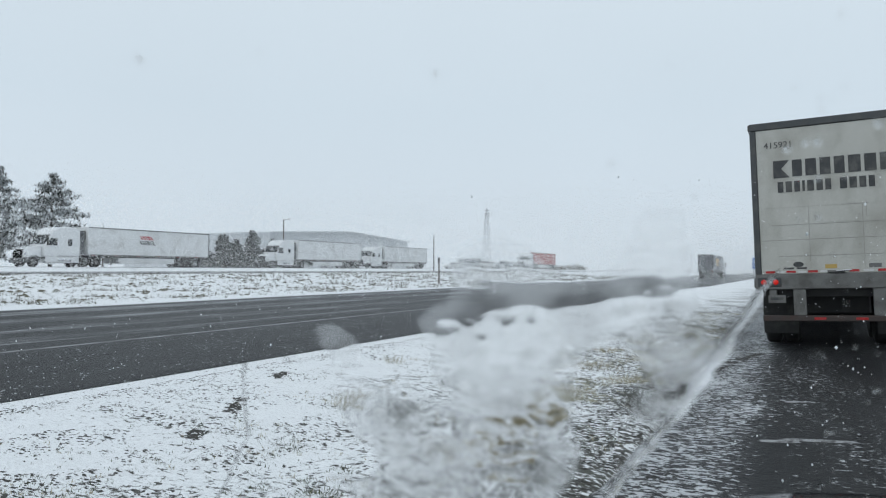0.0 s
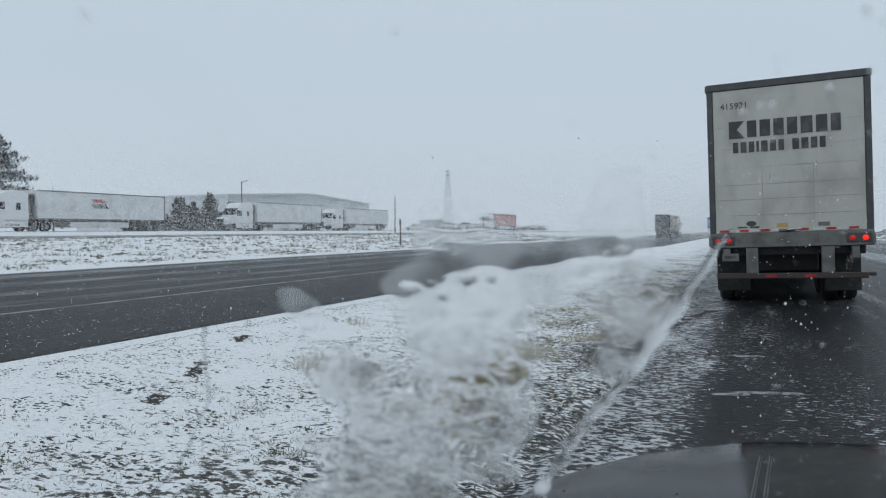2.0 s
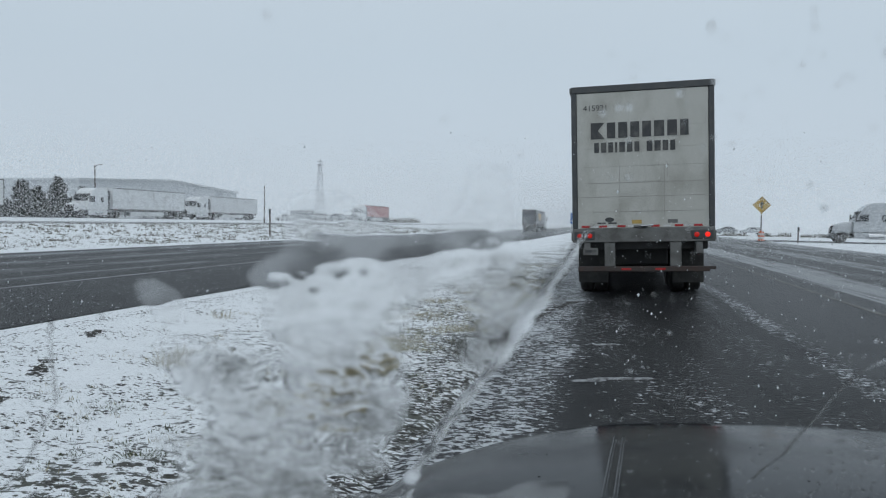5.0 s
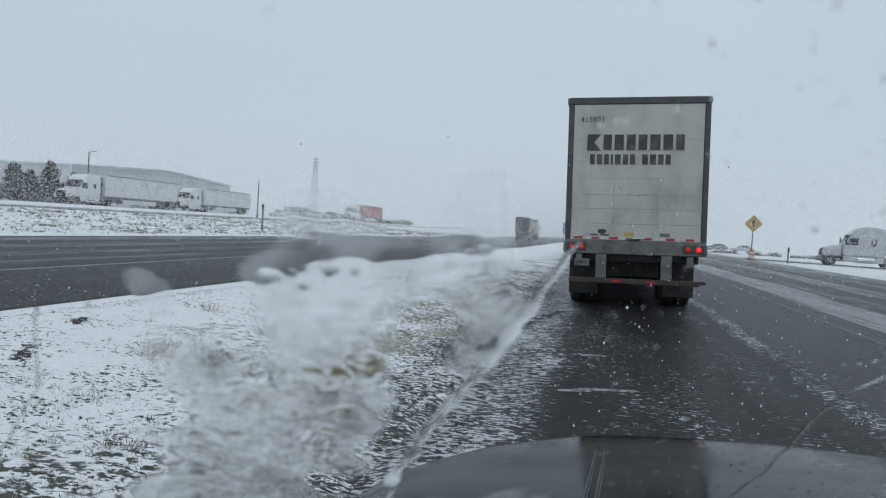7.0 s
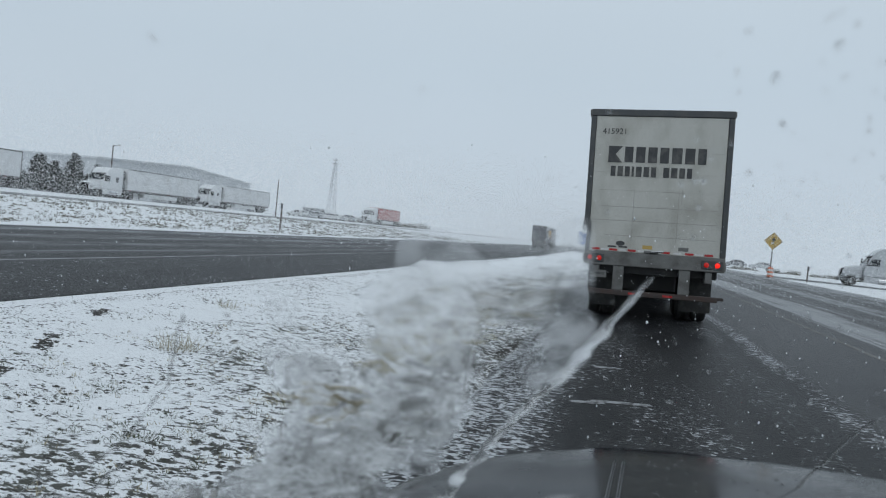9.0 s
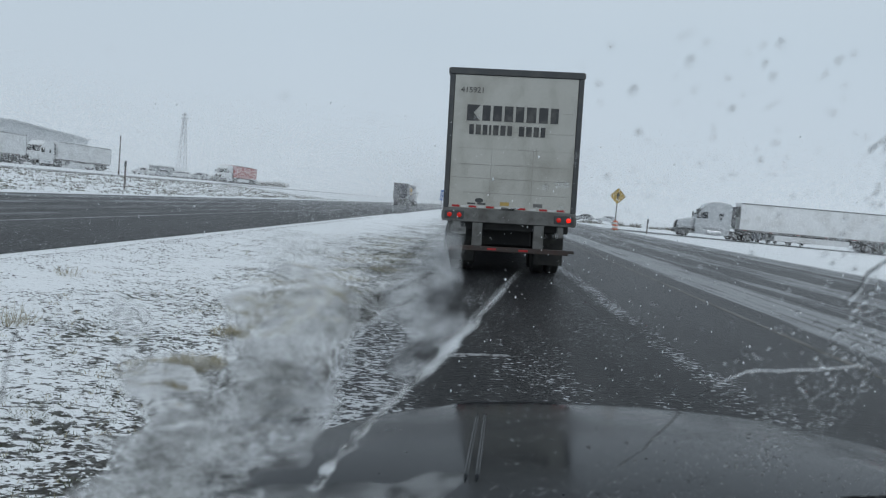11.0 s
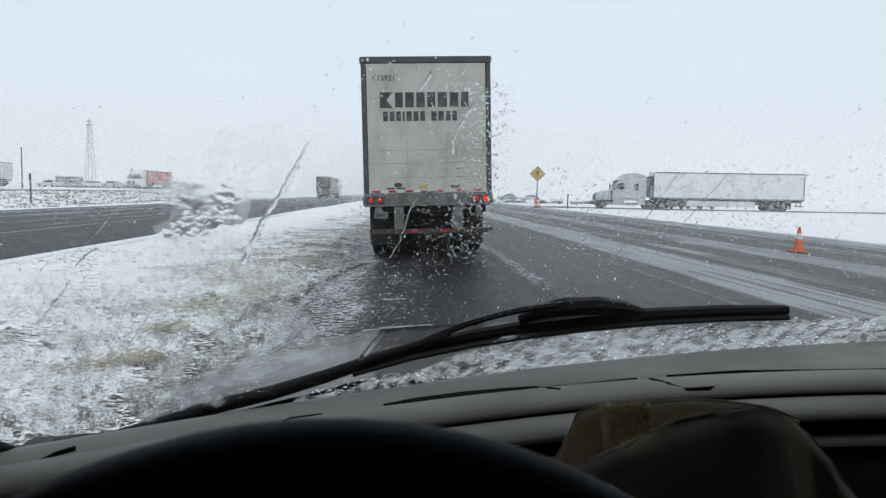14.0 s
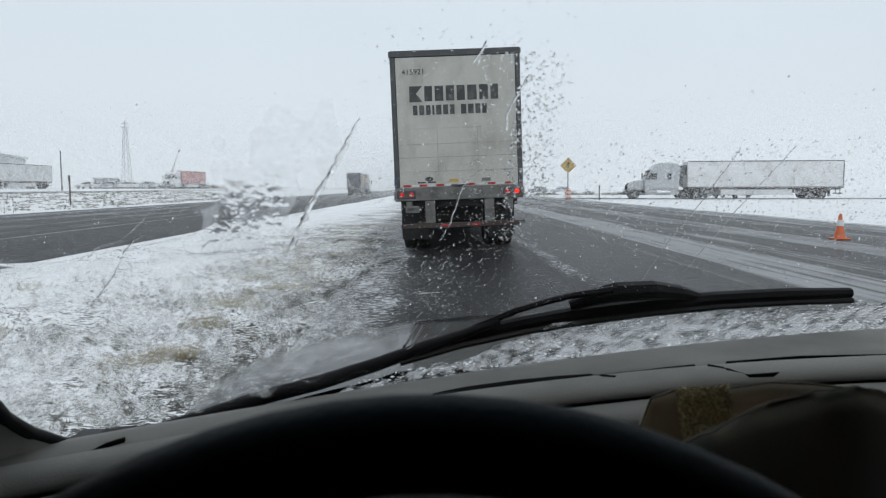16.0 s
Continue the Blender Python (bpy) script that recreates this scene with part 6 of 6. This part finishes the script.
def wet_film(u0, u1, w0, w1, pitch, wave, high, seed, cover, slope=None, material="water", label="uneven sheet of melt water on the windscreen", shape=None, soft_edge=0.35):
    """A thin uneven sheet of water on the outside of the glass, thinning out to nothing."""
    nu, nw = int((u1 - u0) / pitch), int((w1 - w0) / pitch)
    verts, thick = [], []
    for j in range(nw + 1):
        for i in range(nu + 1):
            u, w = u0 + (u1 - u0) * i / nu, w0 + (w1 - w0) * j / nw
            f, g = i / nu, j / nw
            rim = min(1, 5 * min(f, 1 - f, g, 1 - g))
            if slope:
                rim = min(rim, 1.3 + 0.55 * noise.noise(Vector((u * 55, w * 55, 8))) - abs(u - (u0 + u1) / 2 - slope * (w - (w0 + w1) / 2)) / 0.034, (-0.234 - u) / 0.012)
            if shape:
                rim = shape(u, w)
            broad = noise.noise(Vector((u * 28, w * 22, seed)))
            lump = noise.noise(Vector((u / wave[0], w / wave[1], seed + 3))) + 0.4 * noise.noise(Vector((u * 2.3 / wave[0], w * 2.3 / wave[1], seed + 5)))
            t = high * (1 - 0.55 * step(1.405, 1.445, w)) * (0.75 + lump) * step(cover, cover + soft_edge, broad + rim - 0.9)
            thick.append(max(0.0, t))
            verts.append(on_glass(u, w, 0.00062 + max(0.0, t)))
    m = len(verts)
    for j in range(nw + 1):
        for i in range(nu + 1):
            verts.append(on_glass(u0 + (u1 - u0) * i / nu, w0 + (w1 - w0) * j / nw, 0.0006))
    faces, s = [], nu + 1
    for j in range(nw):
        for i in range(nu):
            k = j * s + i
            if max(thick[k], thick[k + 1], thick[k + s], thick[k + s + 1]) > 0:
                faces.append((k, k + s, k + s + 1, k + 1))
                faces.append((m + k, m + k + 1, m + k + s + 1, m + k + s))
    ob = mesh_from("water_film", verts, faces, material, car)
    ob.visible_shadow = False
    tagged(ob, label, kind="stuff")


def build_films():
    def swept(u, w):
        line = 1.045 + 0.09 * step(-0.5, -0.1, u)
        return min(1, (w - line - 0.02) / 0.03, (-0.2 - u) / 0.04, (1.325 - w) / 0.02, (u + 0.65) / 0.02)

    wet_film(-0.435, -0.185, 1.30, 1.452, 0.001, (0.0068, 0.0058), 0.00034, 2, -0.7, 0.82, "melt", "cloudy smear of melting slush on the windscreen", None, 0.8)
    wet_film(-0.66, -0.16, 1.07, 1.33, 0.0013, (0.0055, 0.003), 0.00006, 9, -0.3, None, "melt_thin", shape=swept)

    def foot(u, w):
        top = 1.075 + 0.075 * step(-0.3, 0.1, u) - 0.012 * step(0.5, 1.0, u) + 0.006 * math.sin(u * 21)
        return min(1, (top - w) / 0.022 + 0.25)

    wet_film(-0.28, 1.10, 1.03, 1.16, 0.0014, (0.0065, 0.0024), 0.0012, 14, -0.6, None, "ice_slush", "wet icy slush along the foot of the windscreen", foot)


def build_coat():
    """A brown canvas coat with fleece lining, heaped beside the driver."""
    root = thing("coat", "brown canvas coat with tan fleece lining heaped on the seat", "coat", CAR)

    def sheet(name, crest, depth, material, label, front, wrinkle):
        rows = []
        for j in range(26):
            f = j / 25
            row = []
            for i in range(41):
                g = i / 40
                x = crest(g)
                down = f ** 1.25 * (x.z - 0.36)
                q = Vector((x.x + 0.02 * (g - 0.5) * f, x.y - front * math.sin(min(1, f * 1.5) * math.pi / 2) - 0.02 * f, x.z - down))
                q += Vector((0, 1, 0.3)) * wrinkle * (noise.noise(Vector((g * 7, f * 5, depth))) + 0.8 * abs(noise.noise(Vector((g * 11 + f * 4, f * 3, depth + 3))))) * min(1, f * 5 + 0.15)
                row.append(q)
            rows.append(row)
        back = [[r + Vector((0, 0.004, -0.003)) for r in rows[0]], [r + Vector((0, 0.02, -0.05)) for r in rows[0]], [Vector((r.x, r.y + 0.05, 0.36)) for r in rows[0]]]
        return grid_part(name, back[::-1] + rows, material, root, label)

    def curve(pts):
        def at(g):
            k = g * (len(pts) - 1)
            i = min(int(k), len(pts) - 2)
            f = k - i
            f = f * f * (3 - 2 * f)
            return Vector(pts[i]).lerp(Vector(pts[i + 1]), f)
        return at

    collar = curve([(-0.018, 0.25, 1.152), (-0.007, 0.25, 1.161), (0.004, 0.25, 1.181), (0.012, 0.25, 1.201), (0.032, 0.25, 1.207), (0.074, 0.25, 1.206), (0.106, 0.25, 1.209), (0.138, 0.25, 1.206), (0.175, 0.25, 1.2), (0.207, 0.25, 1.187)])
    sheet("back_fold", collar, 1.0, "coat", "brown canvas back fold", 0.02, 0.004)
    crest = curve([(-0.057, 0.15, 1.179), (-0.041, 0.15, 1.191), (-0.01, 0.15, 1.2), (0.018, 0.15, 1.21), (0.047, 0.15, 1.225), (0.084, 0.15, 1.232), (0.111, 0.15, 1.234), (0.13, 0.15, 1.229), (0.149, 0.15, 1.213), (0.166, 0.15, 1.193), (0.183, 0.15, 1.169), (0.198, 0.15, 1.149), (0.218, 0.15, 1.109), (0.238, 0.15, 1.049)])
    fold = sheet("front_fold", crest, 4.0, "coat", "brown canvas front fold", 0.06, 0.02)
    # thin tubes added along both crests stand for light caught on the rims
    part("fold_rim_light", sweep([crest(k / 60) + Vector((0, -0.001, 0.0005 * math.sin(k * 1.7))) for k in range(61)], [0.0005 + 0.0002 * math.sin(k * 2.3) for k in range(61)], 6), "coat_edge", fold, "thin line drawn for the light on the fold's rim", True)
    part("collar_rim_light", sweep([collar(k / 40) + Vector((0, -0.002, 0.0)) for k in range(41)], 0.001, 6), "coat_edge", root, "thin line drawn for the light on the collar's rim", True)
    bm = bmesh.new()
    vs = []
    for j in range(9):
        row = []
        for i in range(10):
            g, f = i / 9, j / 8
            row.append(bm.verts.new(Vector((0.029 + 0.042 * g + 0.002 * f, 0.243 - 0.012 * f - 0.002 * math.sin(math.pi * g), 1.210 - 0.046 * f)) + Vector((0, -1, 0)) * 0.003 * noise.noise(Vector((g * 9, f * 9, 2)))))
        vs.append(row)
    for a, b in zip(vs, vs[1:]):
        for i in range(9):
            bm.faces.new((a[i], a[i + 1], b[i + 1], b[i]))
    patch = part("fleece_patch", bm, "fleece", root, "tan fleece lining turned out", True)
    rnd = random.Random(6)
    verts, faces = [], []
    for _ in range(1400):
        g, f = rnd.random(), rnd.random()
        p = Vector((0.029 + 0.042 * g + 0.002 * f, 0.241 - 0.012 * f, 1.211 - 0.046 * f))
        d = Vector((rnd.gauss(0, 0.5), -1, rnd.gauss(0.2, 0.5))).normalized() * rnd.uniform(0.002, 0.005)
        blade(verts, faces, p, d, 0.0009, Vector((1, 0, rnd.gauss(0, 0.4))).normalized())
    tagged(mesh_from("fleece_nap", verts, faces, "fleece", patch, False), "short curly fleece pile", kind="stuff")


build_bonnet()
build_shell()
build_dash()
build_wheel()
build_pillars()
build_wipers()
build_drops()
build_films()
build_coat()


# ---- snow in the air ----
def snowfall():
    rnd = random.Random(77)
    verts, faces = [], []
    for _ in range(3600):
        y = 0.6 + 26 * rnd.random() ** 1.3
        x = rnd.uniform(-0.75 * y - 4, 0.6 * y + 4)
        z = rnd.uniform(0.15, 1.7 + 0.12 * y)
        if -0.1 < x - 0.6 < 2.7 and y > 11.5:
            continue
        r, i = rnd.uniform(0.002, 0.005) * (1 + 0.04 * y), len(verts)
        for d in ((1, 0, 0), (0, 1, 0), (-1, 0, 0), (0, -1, 0), (0, 0, 1), (0, 0, -1)):
            k = r * rnd.uniform(0.6, 1.3)
            verts.append((x + d[0] * k, y + d[1] * k, z + d[2] * k * 1.5))
        faces += [(i, i + 1, i + 4), (i + 1, i + 2, i + 4), (i + 2, i + 3, i + 4), (i + 3, i, i + 4), (i + 1, i, i + 5), (i + 2, i + 1, i + 5), (i + 3, i + 2, i + 5), (i, i + 3, i + 5)]
    tagged(mesh_from("falling_snow", verts, faces, "glass_slush", None, False), "wet snowflakes falling", "snowflakes", kind="stuff")


snowfall()


def snow_haze(count, seed, near, far, spread, thick):
    """Haze from the middle distance outwards, imitated with loose snow triangles sized by their distance, evenly thick
    through the air.
    """
    rng = np.random.default_rng(seed)
    d = np.linspace(near, far, 4000)
    tall = np.minimum(2.6 + 0.11 * d, 22.0)
    cdf = np.cumsum(tall / d)
    dist = np.interp(rng.random(count) * cdf[-1], cdf, d)
    turn = rng.uniform(-spread[0], spread[1], count)
    centre = np.stack([1.3 + dist * np.sin(turn), -2.0 + dist * np.cos(turn), 0.1 + (1 - np.sqrt(1 - rng.random(count))) * np.minimum(2.6 + 0.11 * dist, 22.0)], 1)
    rise = np.clip((-22.0 - centre[:, 0]) / 25.0, 0, 1)
    centre[:, 2] += 1.3 * rise
    shape = rng.normal(size=(count, 3, 3))
    shape -= shape.mean(1, keepdims=True)
    shape *= (thick * dist)[:, None, None] / np.linalg.norm(shape, axis=2).mean(1)[:, None, None]
    verts = (centre[:, None, :] + shape).reshape(-1, 3).astype(np.float32)
    me = bpy.data.meshes.new("snow_haze")
    me.vertices.add(count * 3)
    me.vertices.foreach_set("co", verts.ravel())
    me.loops.add(count * 3)
    me.loops.foreach_set("vertex_index", np.arange(count * 3, dtype=np.int32))
    me.polygons.add(count)
    me.polygons.foreach_set("loop_start", np.arange(0, count * 3, 3, dtype=np.int32))
    me.update(calc_edges=True)
    me.materials.append(M["flake"])
    tagged(new("snow_haze", me), "oversized snow flakes imitating the haze over the distance", "snowflakes", kind="stuff")


snow_haze(840000, 78, 30, 420, (1.15, 0.8), 0.00062)
